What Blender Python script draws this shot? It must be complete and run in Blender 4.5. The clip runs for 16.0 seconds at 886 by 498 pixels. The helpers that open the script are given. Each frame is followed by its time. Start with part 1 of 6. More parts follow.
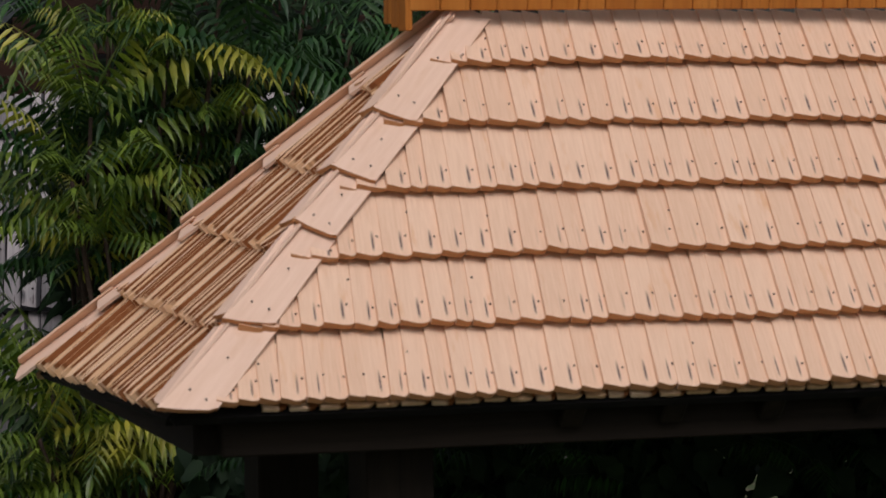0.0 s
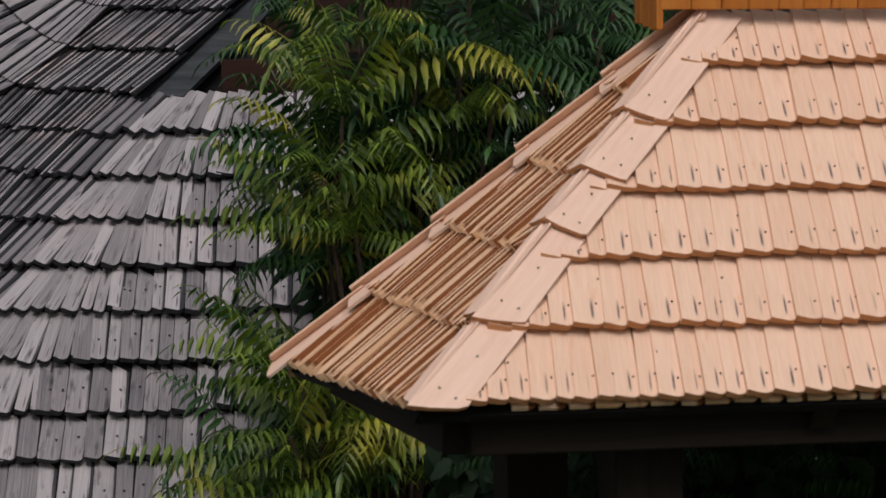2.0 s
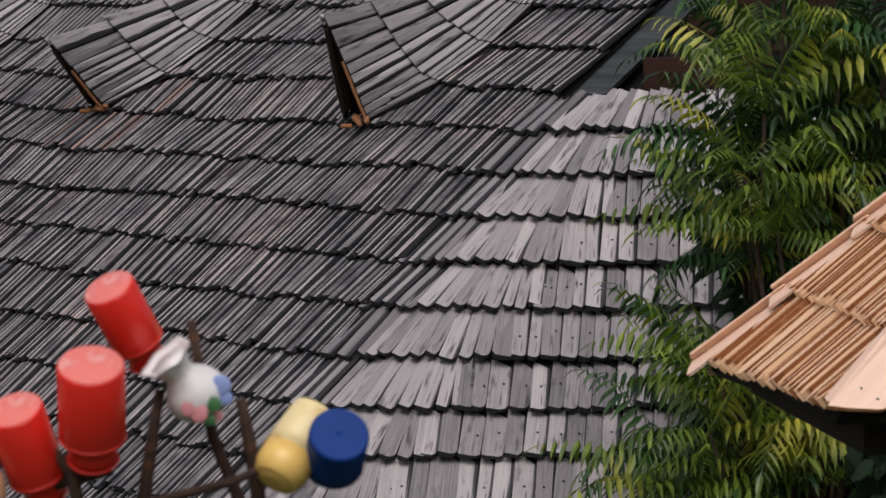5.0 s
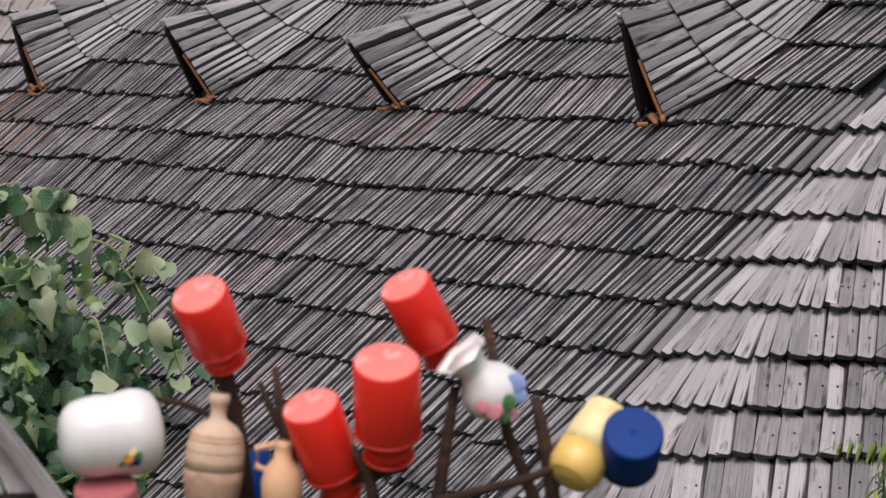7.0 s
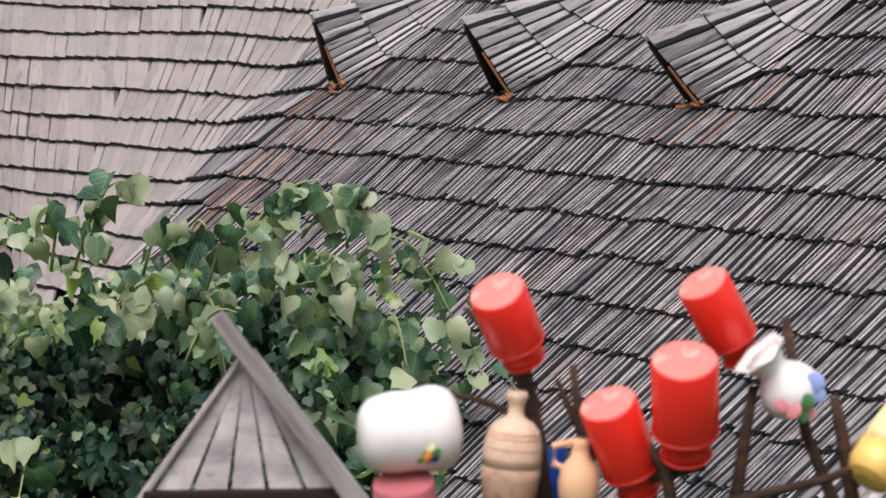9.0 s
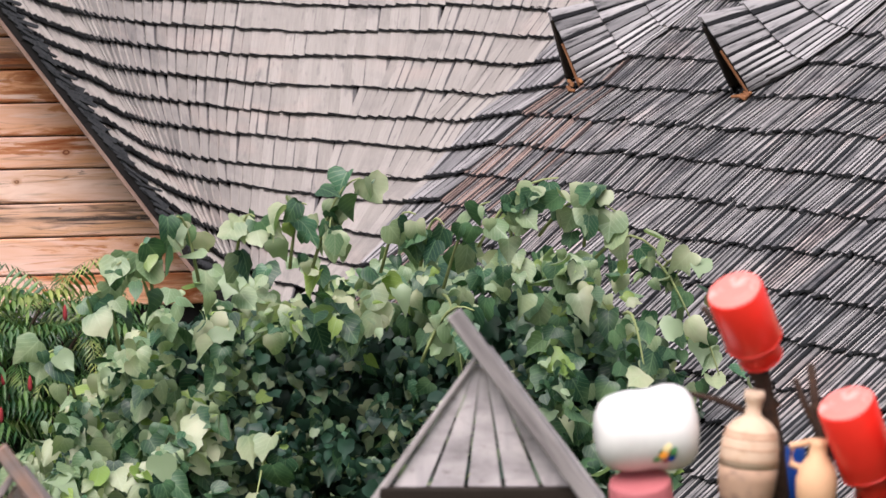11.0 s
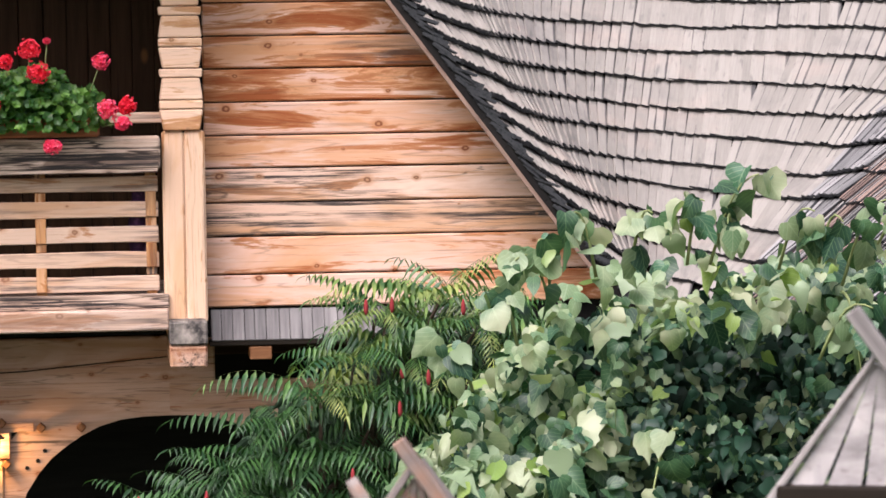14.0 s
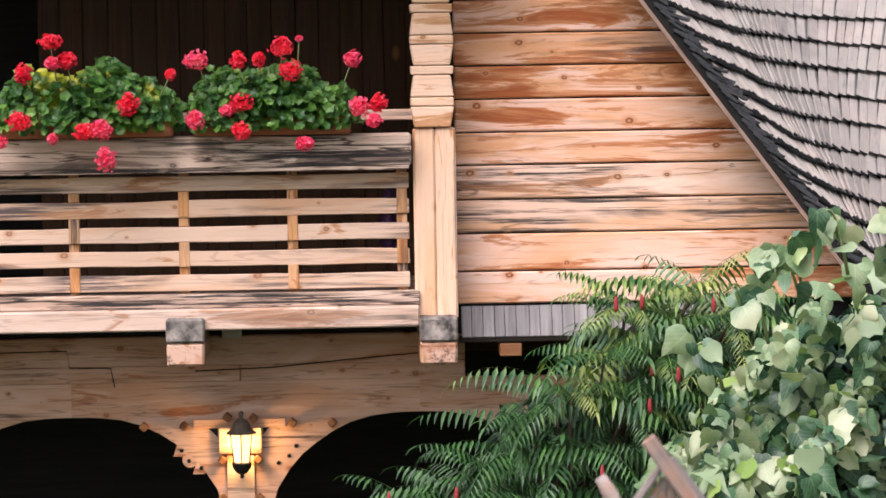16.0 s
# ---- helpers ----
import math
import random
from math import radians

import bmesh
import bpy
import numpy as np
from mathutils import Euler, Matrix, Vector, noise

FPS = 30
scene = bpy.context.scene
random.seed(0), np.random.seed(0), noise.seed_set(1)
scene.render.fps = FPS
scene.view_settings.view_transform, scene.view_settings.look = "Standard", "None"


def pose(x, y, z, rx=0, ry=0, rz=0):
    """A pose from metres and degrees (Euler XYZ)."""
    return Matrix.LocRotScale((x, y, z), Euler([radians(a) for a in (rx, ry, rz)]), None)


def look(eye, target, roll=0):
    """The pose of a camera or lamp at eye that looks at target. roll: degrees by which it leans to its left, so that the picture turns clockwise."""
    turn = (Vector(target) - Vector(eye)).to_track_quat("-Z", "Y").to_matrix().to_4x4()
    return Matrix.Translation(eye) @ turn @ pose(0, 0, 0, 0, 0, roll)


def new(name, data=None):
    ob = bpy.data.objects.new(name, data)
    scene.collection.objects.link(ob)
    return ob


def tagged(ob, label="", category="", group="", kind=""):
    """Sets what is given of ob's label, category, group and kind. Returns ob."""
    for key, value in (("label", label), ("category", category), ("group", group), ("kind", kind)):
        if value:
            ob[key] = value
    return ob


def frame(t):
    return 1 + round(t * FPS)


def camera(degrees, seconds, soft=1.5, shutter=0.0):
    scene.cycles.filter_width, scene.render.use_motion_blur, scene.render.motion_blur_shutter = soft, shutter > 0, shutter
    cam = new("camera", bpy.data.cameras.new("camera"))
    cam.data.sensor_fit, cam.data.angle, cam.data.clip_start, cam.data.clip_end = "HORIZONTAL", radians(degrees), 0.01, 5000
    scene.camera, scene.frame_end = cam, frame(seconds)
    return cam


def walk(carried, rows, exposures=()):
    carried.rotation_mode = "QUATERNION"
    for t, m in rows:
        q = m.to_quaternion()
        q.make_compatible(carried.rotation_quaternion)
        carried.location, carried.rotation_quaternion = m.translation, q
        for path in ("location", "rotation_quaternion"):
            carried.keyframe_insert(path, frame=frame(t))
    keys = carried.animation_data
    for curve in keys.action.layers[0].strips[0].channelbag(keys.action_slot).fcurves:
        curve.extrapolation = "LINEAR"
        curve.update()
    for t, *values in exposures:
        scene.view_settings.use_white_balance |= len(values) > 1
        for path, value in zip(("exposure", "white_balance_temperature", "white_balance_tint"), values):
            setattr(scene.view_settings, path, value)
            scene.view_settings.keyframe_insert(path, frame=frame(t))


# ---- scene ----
# ---- camera: a slow pan to the left on the spot ----
EYE = 4.0
cam = camera(15.0, 16.0, soft=1.6)
TURNS = [
    (0.0, 0.000), (0.5, 0.957), (1.0, 1.968), (1.5, 3.073), (2.0, 4.259), (2.5, 5.386), (3.0, 6.637), (3.5, 7.868), (4.0, 9.099),
    (6.5, 15.084), (7.0, 16.462), (7.5, 17.811), (8.0, 19.254), (8.5, 20.529), (9.0, 21.542),
    (11.5, 26.636), (12.0, 27.744), (12.5, 28.978), (13.0, 30.139), (13.5, 31.321), (14.0, 32.346), (14.5, 33.291),
    (15.0, 34.423), (15.5, 35.572), (16.0, 36.607),
]
walk(cam, [(t, pose(0, 0, EYE, 90 - 3.481 + 0.0128 * t - 0.0002 * t * t, 0.493 + 0.0075 * t + 0.0012 * t * t, yaw)) for t, yaw in TURNS],
     [(0.0, -0.78), (1.5, -0.70), (3.0, -0.62), (4.0, -0.53), (6.5, -0.02), (9.0, 0.52), (12.5, 1.0), (16.0, 1.12)])
cam.data.dof.use_dof = True
cam.data.dof.focus_distance = 14.5
cam.data.dof.aperture_fstop = 11.0

# ---- overcast daylight ----
SUN_EL, SUN_AZ = 56, 174
world = bpy.data.worlds.new("sky")
scene.world = world
world.use_nodes = True
wn, wl = world.node_tree.nodes, world.node_tree.links
sky = wn.new("ShaderNodeTexSky")
sky.sky_type, sky.sun_disc = "NISHITA", False
sky.sun_elevation, sky.sun_rotation = radians(SUN_EL), radians(SUN_AZ)
sky.air_density, sky.dust_density = 1.0, 4.0
haze = wn.new("ShaderNodeHueSaturation")
haze.inputs["Saturation"].default_value = 0.45
wl.new(sky.outputs[0], haze.inputs["Color"])
wl.new(haze.outputs[0], wn["Background"].inputs[0])
wn["Background"].inputs[1].default_value = 0.12
sun = new("sun", bpy.data.lights.new("sun", "SUN"))
sun.data.energy, sun.data.angle, sun.data.color = 2.35, radians(45), (1.0, 0.905, 0.94)
sun.matrix_world = look((math.sin(radians(SUN_AZ)) * 30, math.cos(radians(SUN_AZ)) * 30, 30 * math.tan(radians(SUN_EL))), (0, 0, 0))


# ---- materials ----
def base_mat(name, rough=0.8, metal=0.0):
    m = bpy.data.materials.new(name)
    m.use_nodes = True
    n, l = m.node_tree.nodes, m.node_tree.links
    p = n["Principled BSDF"]
    p.inputs["Roughness"].default_value, p.inputs["Metallic"].default_value = rough, metal
    p.inputs["Specular IOR Level"].default_value = 0.5 if rough < 0.45 else 0.12
    return m, n, l, p


def add(n, kind, **values):
    node = n.new("ShaderNode" + kind)
    for key, value in values.items():
        if key == "blend":
            node.blend_type = value
        elif key == "op":
            node.operation = value
        elif key == "data":
            node.data_type = value
        else:
            node.inputs[key.replace("_", " ")].default_value = value
    return node


def mix(n, l, fac, a, b, blend="MIX"):
    node = n.new("ShaderNodeMixRGB")
    node.blend_type = blend
    for k, v in enumerate((fac, a, b)):
        if hasattr(v, "is_output"):
            l.new(v, node.inputs[k])
        elif k and len(v) == 3:
            node.inputs[k].default_value = (*v, 1)
        else:
            node.inputs[k].default_value = v
    return node.outputs[0]


def ramp(n, l, src, lo, hi):
    node = n.new("ShaderNodeMapRange")
    l.new(src, node.inputs[0])
    node.inputs[1].default_value, node.inputs[2].default_value = lo, hi
    return node.outputs[0]


def scaled(n, l, src, scale, shift=None):
    node = n.new("ShaderNodeMapping")
    l.new(src, node.inputs[0])
    node.inputs[3].default_value = scale
    if shift is not None:
        l.new(shift, node.inputs[1])
    return node.outputs[0]


def noise_tex(n, l, src, scale=1.0, detail=4.0, rough=0.55):
    node = add(n, "TexNoise", Scale=scale, Detail=detail, Roughness=rough)
    l.new(src, node.inputs["Vector"])
    return node.outputs[0]


def piece_random(n, l):
    """A number for each piece, whether it is an object or an island of a joined mesh."""
    a, b = n.new("ShaderNodeObjectInfo"), n.new("ShaderNodeNewGeometry")
    s = add(n, "Math", op="ADD")
    l.new(a.outputs["Random"], s.inputs[0])
    l.new(b.outputs["Random Per Island"], s.inputs[1])
    f = add(n, "Math", op="FRACT")
    l.new(s.outputs[0], f.inputs[0])
    w = n.new("ShaderNodeTexWhiteNoise")
    w.noise_dimensions = "1D"
    l.new(f.outputs[0], w.inputs["W"])
    return w.outputs[0], w.outputs[1]


def bump(n, l, p, height, strength=0.4, distance=0.004):
    node = add(n, "Bump", Strength=strength, Distance=distance)
    l.new(height, node.inputs["Height"])
    l.new(node.outputs[0], p.inputs["Normal"])


def shingle_mat(name, dark, light, stain, stain_lo, stain_hi, grain=(7, 1.2, 1), streak=0.0, rough=0.75, spread=0.35, gap_shade=None, patch=None):
    """Split wood seen along its grain: u across the shingle, v up its length."""
    m, n, l, p = base_mat(name, rough)
    uv = n.new("ShaderNodeTexCoord").outputs["UV"]
    rnd, rcol = piece_random(n, l)
    shift = mix(n, l, 1.0, rcol, (40, 40, 40), "MULTIPLY")
    g = noise_tex(n, l, scaled(n, l, uv, grain, shift), 1.6, 6, 0.65)
    col = mix(n, l, ramp(n, l, g, 0.3, 0.7), dark, light)
    tone = ramp(n, l, rnd, 0.0, 1.0)
    col = mix(n, l, spread, col, mix(n, l, tone, dark, light))
    big = noise_tex(n, l, scaled(n, l, uv, (1.1, 0.9, 1), shift), 1.8, 3)
    col = mix(n, l, ramp(n, l, big, stain_lo, stain_hi), col, stain)
    if gap_shade:
        # shade of the gap, with some grime, painted along one side of each shingle
        us = n.new("ShaderNodeSeparateXYZ")
        l.new(uv, us.inputs[0])
        wob = add(n, "Math", op="MULTIPLY_ADD")
        l.new(g, wob.inputs[0])
        wob.inputs[1].default_value = 0.55
        l.new(us.outputs[0], wob.inputs[2])
        wob2 = add(n, "Math", op="MULTIPLY_ADD")
        l.new(rnd, wob2.inputs[0])
        wob2.inputs[1].default_value = 0.35
        l.new(wob.outputs[0], wob2.inputs[2])
        col = mix(n, l, ramp(n, l, wob2.outputs[0], gap_shade[0], gap_shade[1]), col, gap_shade[2])
    if patch:
        # weathering that spreads over several shingles
        pos = n.new("ShaderNodeNewGeometry").outputs["Position"]
        col = mix(n, l, ramp(n, l, noise_tex(n, l, pos, 2.6, 5, 0.6), 0.54, 0.70), col, mix(n, l, 1.0, col, patch[0], "MULTIPLY"))
        col = mix(n, l, ramp(n, l, noise_tex(n, l, scaled(n, l, pos, (1, 1, 1.7)), 1.7, 4, 0.6), 0.53, 0.70), col, mix(n, l, 1.0, col, patch[1], "MULTIPLY"))
    if patch and len(patch) > 2:
        col = mix(n, l, ramp(n, l, noise_tex(n, l, pos, 8.0, 3, 0.55), 0.50, 0.62), col, mix(n, l, 1.0, col, patch[2], "MULTIPLY"))
    if streak:
        sep = n.new("ShaderNodeSeparateXYZ")
        l.new(uv, sep.inputs[0])
        dx = add(n, "Math", op="SUBTRACT")
        l.new(sep.outputs[0], dx.inputs[0])
        dx.inputs[1].default_value = 0.62
        ax = add(n, "Math", op="ABSOLUTE")
        l.new(dx.outputs[0], ax.inputs[0])
        line = ramp(n, l, ax.outputs[0], 0.06, 0.015)
        low = ramp(n, l, sep.outputs[1], 0.06, 0.13)
        high = ramp(n, l, sep.outputs[1], 0.36, 0.24)
        a = mix(n, l, 1.0, line, low, "MULTIPLY")
        a = mix(n, l, 1.0, a, high, "MULTIPLY")
        a = mix(n, l, 1.0, a, ramp(n, l, rnd, 0.0, 0.5), "MULTIPLY")
        k = mix(n, l, 1.0, a, (streak, streak, streak), "MULTIPLY")
        col = mix(n, l, k, col, (0.10, 0.075, 0.08))
    l.new(col, p.inputs["Base Color"])
    bump(n, l, p, g, 0.5, 0.003)
    return m


def plank_mat(name, dark, light, stain, stain_lo=0.55, stain_hi=0.75, knots=0.0, rough=0.7, along=(0.9, 13, 13), weather=None, size=1.0):
    """Sawn wood whose grain runs along the object's own x."""
    m, n, l, p = base_mat(name, rough)
    co = n.new("ShaderNodeTexCoord").outputs["Object"]
    rnd, rcol = piece_random(n, l)
    shift = mix(n, l, 1.0, rcol, (30, 30, 30), "MULTIPLY")
    g = noise_tex(n, l, scaled(n, l, co, tuple(a * size for a in along), shift), 2.2, 7, 0.6)
    col = mix(n, l, ramp(n, l, g, 0.32, 0.68), dark, light)
    col = mix(n, l, 0.22, col, mix(n, l, rnd, dark, light))
    hair = noise_tex(n, l, scaled(n, l, co, (0.4 * size, 34 * size, 34 * size), shift), 2.5, 6, 0.7)
    col = mix(n, l, ramp(n, l, hair, 0.56, 0.72), col, mix(n, l, 1.0, col, (0.45, 0.40, 0.38), "MULTIPLY"))
    warp = noise_tex(n, l, scaled(n, l, co, (0.55 * size, 6.5 * size, 6.5 * size), shift), 1.7, 6, 0.62)
    rough_edge = add(n, "Math", op="MULTIPLY_ADD")
    l.new(g, rough_edge.inputs[0])
    rough_edge.inputs[1].default_value = 0.45
    l.new(warp, rough_edge.inputs[2])
    col = mix(n, l, ramp(n, l, rough_edge.outputs[0], stain_lo + 0.15, stain_hi + 0.24), col, stain)
    if weather:
        wv = noise_tex(n, l, scaled(n, l, co, (0.55 * size, 7 * size, 7 * size), mix(n, l, 1.0, rcol, (17, 17, 17), "MULTIPLY")), 2.6, 8, 0.7)
        col = mix(n, l, ramp(n, l, wv, 0.53, 0.66), col, weather)
    if knots:
        v = n.new("ShaderNodeTexVoronoi")
        v.inputs["Scale"].default_value = 1.0
        l.new(scaled(n, l, co, (2.3 * size, 0.0, 4.6 * size), shift), v.inputs["Vector"])
        kn = ramp(n, l, v.outputs["Distance"], 0.125, 0.055)
        k = mix(n, l, 1.0, kn, (knots, knots, knots), "MULTIPLY")
        col = mix(n, l, k, col, (0.20, 0.085, 0.03))
    l.new(col, p.inputs["Base Color"])
    bump(n, l, p, g, 0.45, 0.003)
    return m


def timber_mat(name, pale, warm, flame, dark, cover=(0.46, 0.55, 0.57, 0.62), knots=1.0, size=1.0, rough=0.65, crack=0.5, flow=1.0):
    """Weathered softwood, its grain along the object's x: bleached wood, warm heartwood, flame-shaped stains, grey weathering, knots."""
    m, n, l, p = base_mat(name, rough)
    co = n.new("ShaderNodeTexCoord").outputs["Object"]
    rnd, rcol = piece_random(n, l)
    shift = mix(n, l, 1.0, rcol, (30, 30, 30), "MULTIPLY")

    def grain(a, b, detail, rough_, warp, key):
        s = mix(n, l, 1.0, shift, (key, key * 0.7, key * 1.3), "ADD")
        node = add(n, "TexNoise", Scale=1.0, Detail=detail, Roughness=rough_, Distortion=warp)
        l.new(scaled(n, l, co, (a * size, b * size, b * size), s), node.inputs["Vector"])
        return node.outputs[0]
    v = n.new("ShaderNodeTexVoronoi")
    v.inputs["Scale"].default_value = 1.0
    v.voronoi_dimensions = "2D"
    flat, face = n.new("ShaderNodeSeparateXYZ"), n.new("ShaderNodeCombineXYZ")
    l.new(scaled(n, l, co, (2.3 * size, 1.0, 3.2 * size), shift), flat.inputs[0])
    l.new(flat.outputs[0], face.inputs[0])
    l.new(flat.outputs[2], face.inputs[1])
    l.new(face.outputs[0], v.inputs["Vector"])
    vary = n.new("ShaderNodeSeparateXYZ")
    l.new(v.outputs["Color"], vary.inputs[0])
    grow = add(n, "Math", op="DIVIDE")
    l.new(v.outputs["Distance"], grow.inputs[0])
    l.new(ramp(n, l, vary.outputs[0], -0.25, 1.0), grow.inputs[1])
    wob = add(n, "Math", op="MULTIPLY_ADD")
    l.new(noise_tex(n, l, co, 60 * size, 3), wob.inputs[0])
    wob.inputs[1].default_value = 0.05
    l.new(grow.outputs[0], wob.inputs[2])
    less = add(n, "Math", op="SUBTRACT")
    l.new(wob.outputs[0], less.inputs[0])
    less.inputs[1].default_value = 0.025
    kd = less.outputs[0]
    col = mix(n, l, ramp(n, l, grain(0.8, 5.0, 5, 0.6, 0.8, 1.0), cover[0], cover[0] + 0.16), pale, warm)
    col = mix(n, l, 0.25, col, mix(n, l, rnd, pale, warm))
    col = mix(n, l, ramp(n, l, grain(1.6, 11.0, 6, 0.6, 0.5, 5.0), 0.58, 0.70), col, tuple(min(0.80, c * 1.06 + 0.02) for c in pale))
    fl = grain(1.15 * flow, 8.5 * flow, 10, 0.66, 0.9, 9.0)
    col = mix(n, l, ramp(n, l, fl, cover[1], cover[1] + 0.025), col, mix(n, l, ramp(n, l, fl, cover[1] + 0.03, cover[1] + 0.11), mix(n, l, 0.45, warm, flame), flame))
    gr = grain(0.9, 34.0, 9, 0.72, 0.25, 13.0)
    zone = ramp(n, l, grain(0.55, 3.4, 4, 0.55, 0.6, 17.0), cover[3] - 0.10, cover[3])
    col = mix(n, l, mix(n, l, 1.0, ramp(n, l, gr, 0.47, 0.54), zone, "MULTIPLY"), col, dark)
    hair = grain(1.4, 80.0, 6, 0.75, 0.1, 21.0)
    col = mix(n, l, ramp(n, l, hair, 0.56, 0.74), col, mix(n, l, 1.0, col, (0.62, 0.52, 0.46), "MULTIPLY"))
    ring = grain(0.75, 13.0, 3, 0.5, 0.5, 25.0)
    mid = add(n, "Math", op="SUBTRACT")
    l.new(ring, mid.inputs[0])
    mid.inputs[1].default_value = 0.5
    off = add(n, "Math", op="ABSOLUTE")
    l.new(mid.outputs[0], off.inputs[0])
    line = mix(n, l, 1.0, ramp(n, l, off.outputs[0], 0.016, 0.004), (crack, crack, crack), "MULTIPLY")
    col = mix(n, l, line, col, mix(n, l, 0.8, mix(n, l, 1.0, col, (0.35, 0.28, 0.24), "MULTIPLY"), dark))
    if knots:
        halo = ramp(n, l, kd, 0.15, 0.06)
        col = mix(n, l, mix(n, l, 1.0, halo, (0.75 * knots,) * 3, "MULTIPLY"), col, mix(n, l, 0.4, warm, flame))
        core = ramp(n, l, kd, 0.064, 0.048)
        col = mix(n, l, mix(n, l, 1.0, core, (knots,) * 3, "MULTIPLY"), col, mix(n, l, 0.4, flame, dark))
        col = mix(n, l, mix(n, l, 1.0, ramp(n, l, kd, 0.032, 0.018), (0.6 * knots,) * 3, "MULTIPLY"), col, warm)
    l.new(col, p.inputs["Base Color"])
    bump(n, l, p, mix(n, l, 0.5, gr, hair), 0.45, 0.003)
    return m


def leaf_mat(name, dark, light, tip=None, tip_lo=0.62, tip_hi=0.8, rough=0.42, leak=0.42, veins=None, stray=None):
    m, n, l, p = base_mat(name, rough)
    p.inputs["Specular IOR Level"].default_value = 0.45
    rnd, rcol = piece_random(n, l)
    co = n.new("ShaderNodeTexCoord").outputs["Object"]
    g = noise_tex(n, l, co, 9, 3)
    col = mix(n, l, rnd, dark, light)
    col = mix(n, l, ramp(n, l, g, 0.35, 0.75), col, dark)
    if tip:
        far = noise_tex(n, l, co, 2.2, 3)
        col = mix(n, l, ramp(n, l, far, tip_lo, tip_hi), col, tip)
    if stray:
        sp = n.new("ShaderNodeSeparateXYZ")
        l.new(rcol, sp.inputs[0])
        col = mix(n, l, ramp(n, l, sp.outputs[1], 0.93, 0.95), col, stray[0])
        col = mix(n, l, ramp(n, l, sp.outputs[2], 0.88, 0.91), col, stray[1])
    if veins:
        uv = n.new("ShaderNodeSeparateXYZ")
        l.new(n.new("ShaderNodeTexCoord").outputs["UV"], uv.inputs[0])
        rib = ramp(n, l, uv.outputs[0], 0.035, 0.012)
        slant = add(n, "Math", op="MULTIPLY_ADD")
        l.new(uv.outputs[0], slant.inputs[0])
        slant.inputs[1].default_value = -1.1
        l.new(uv.outputs[1], slant.inputs[2])
        rep = add(n, "Math", op="PINGPONG")
        l.new(slant.outputs[0], rep.inputs[0])
        rep.inputs[1].default_value = 0.11
        side = ramp(n, l, rep.outputs[0], 0.02, 0.006)
        col = mix(n, l, mix(n, l, 1.0, mix(n, l, 1.0, rib, side, "LIGHTEN"), (0.28, 0.28, 0.28), "MULTIPLY"), col, veins)
    l.new(col, p.inputs["Base Color"])
    t = n.new("ShaderNodeBsdfTranslucent")
    l.new(mix(n, l, 1.0, col, (1.2, 1.4, 0.7), "MULTIPLY"), t.inputs[0])
    s = n.new("ShaderNodeMixShader")
    s.inputs[0].default_value = leak
    l.new(p.outputs[0], s.inputs[1])
    l.new(t.outputs[0], s.inputs[2])
    l.new(s.outputs[0], n["Material Output"].inputs[0])
    return m


def paint_mat(name, colour, rough=0.3, wear=None, lo=0.62, hi=0.7, scale=14):
    m, n, l, p = base_mat(name, rough)
    co = n.new("ShaderNodeTexCoord").outputs["Object"]
    g = noise_tex(n, l, co, scale, 6)
    col = mix(n, l, ramp(n, l, g, 0.3, 0.8), colour, tuple(c * 0.82 for c in colour))
    if wear:
        col = mix(n, l, ramp(n, l, noise_tex(n, l, co, scale * 1.7, 5), lo, hi), col, wear)
    l.new(col, p.inputs["Base Color"])
    bump(n, l, p, g, 0.15, 0.002)
    return m


M_NEW = shingle_mat("fresh_shingle", (0.70, 0.46, 0.315), (0.84, 0.60, 0.44), (0.68, 0.38, 0.20), 0.62, 0.85, streak=1.0)
M_NEW_EDGE = shingle_mat("fresh_shingle_edge", (0.70, 0.39, 0.18), (0.90, 0.66, 0.47), (0.30, 0.13, 0.05), 0.66, 0.80, grain=(3, 1.5, 1), spread=0.6, gap_shade=(1.16, 1.28, (0.24, 0.085, 0.03)))
M_CAP = shingle_mat("fresh_cap_board", (0.72, 0.49, 0.36), (0.83, 0.605, 0.475), (0.68, 0.43, 0.28), 0.6, 0.9, grain=(4, 1, 1))
M_GREY = shingle_mat("weathered_shingle", (0.09, 0.087, 0.093), (0.50, 0.472, 0.47), (0.06, 0.06, 0.065), 0.58, 0.74, grain=(8, 0.55, 1), streak=0.9, spread=0.6, gap_shade=(1.36, 1.44, (0.045, 0.045, 0.05)), patch=((0.7, 0.7, 0.72), (1.15, 1.1, 1.1)))
# darker grey than the front slope's: the ribs' self-shadow is in the colour
M_GREY_SIDE = shingle_mat("weathered_side_shingle", (0.055, 0.054, 0.058), (0.46, 0.43, 0.425), (0.015, 0.016, 0.017), 0.60, 0.72, grain=(2.5, 0.5, 1), spread=0.6, gap_shade=(0.82, 0.94, (0.016, 0.017, 0.019)), patch=((0.52, 0.54, 0.58), (1.40, 1.25, 1.20), (0.60, 0.60, 0.62)))
M_PALE = shingle_mat("pale_weathered_shingle", (0.195, 0.177, 0.165), (0.315, 0.286, 0.268), (0.11, 0.105, 0.107), 0.6, 0.85, grain=(6, 0.9, 1), spread=0.5, gap_shade=(1.34, 1.42, (0.085, 0.08, 0.082)), patch=((0.8, 0.8, 0.82), (1.15, 1.07, 1.05)))
M_FAN = shingle_mat("fanned_shingle", (0.08, 0.077, 0.082), (0.36, 0.34, 0.345), (0.035, 0.035, 0.038), 0.60, 0.74, grain=(5, 0.7, 1), spread=0.6, gap_shade=(0.98, 1.1, (0.03, 0.03, 0.033)))
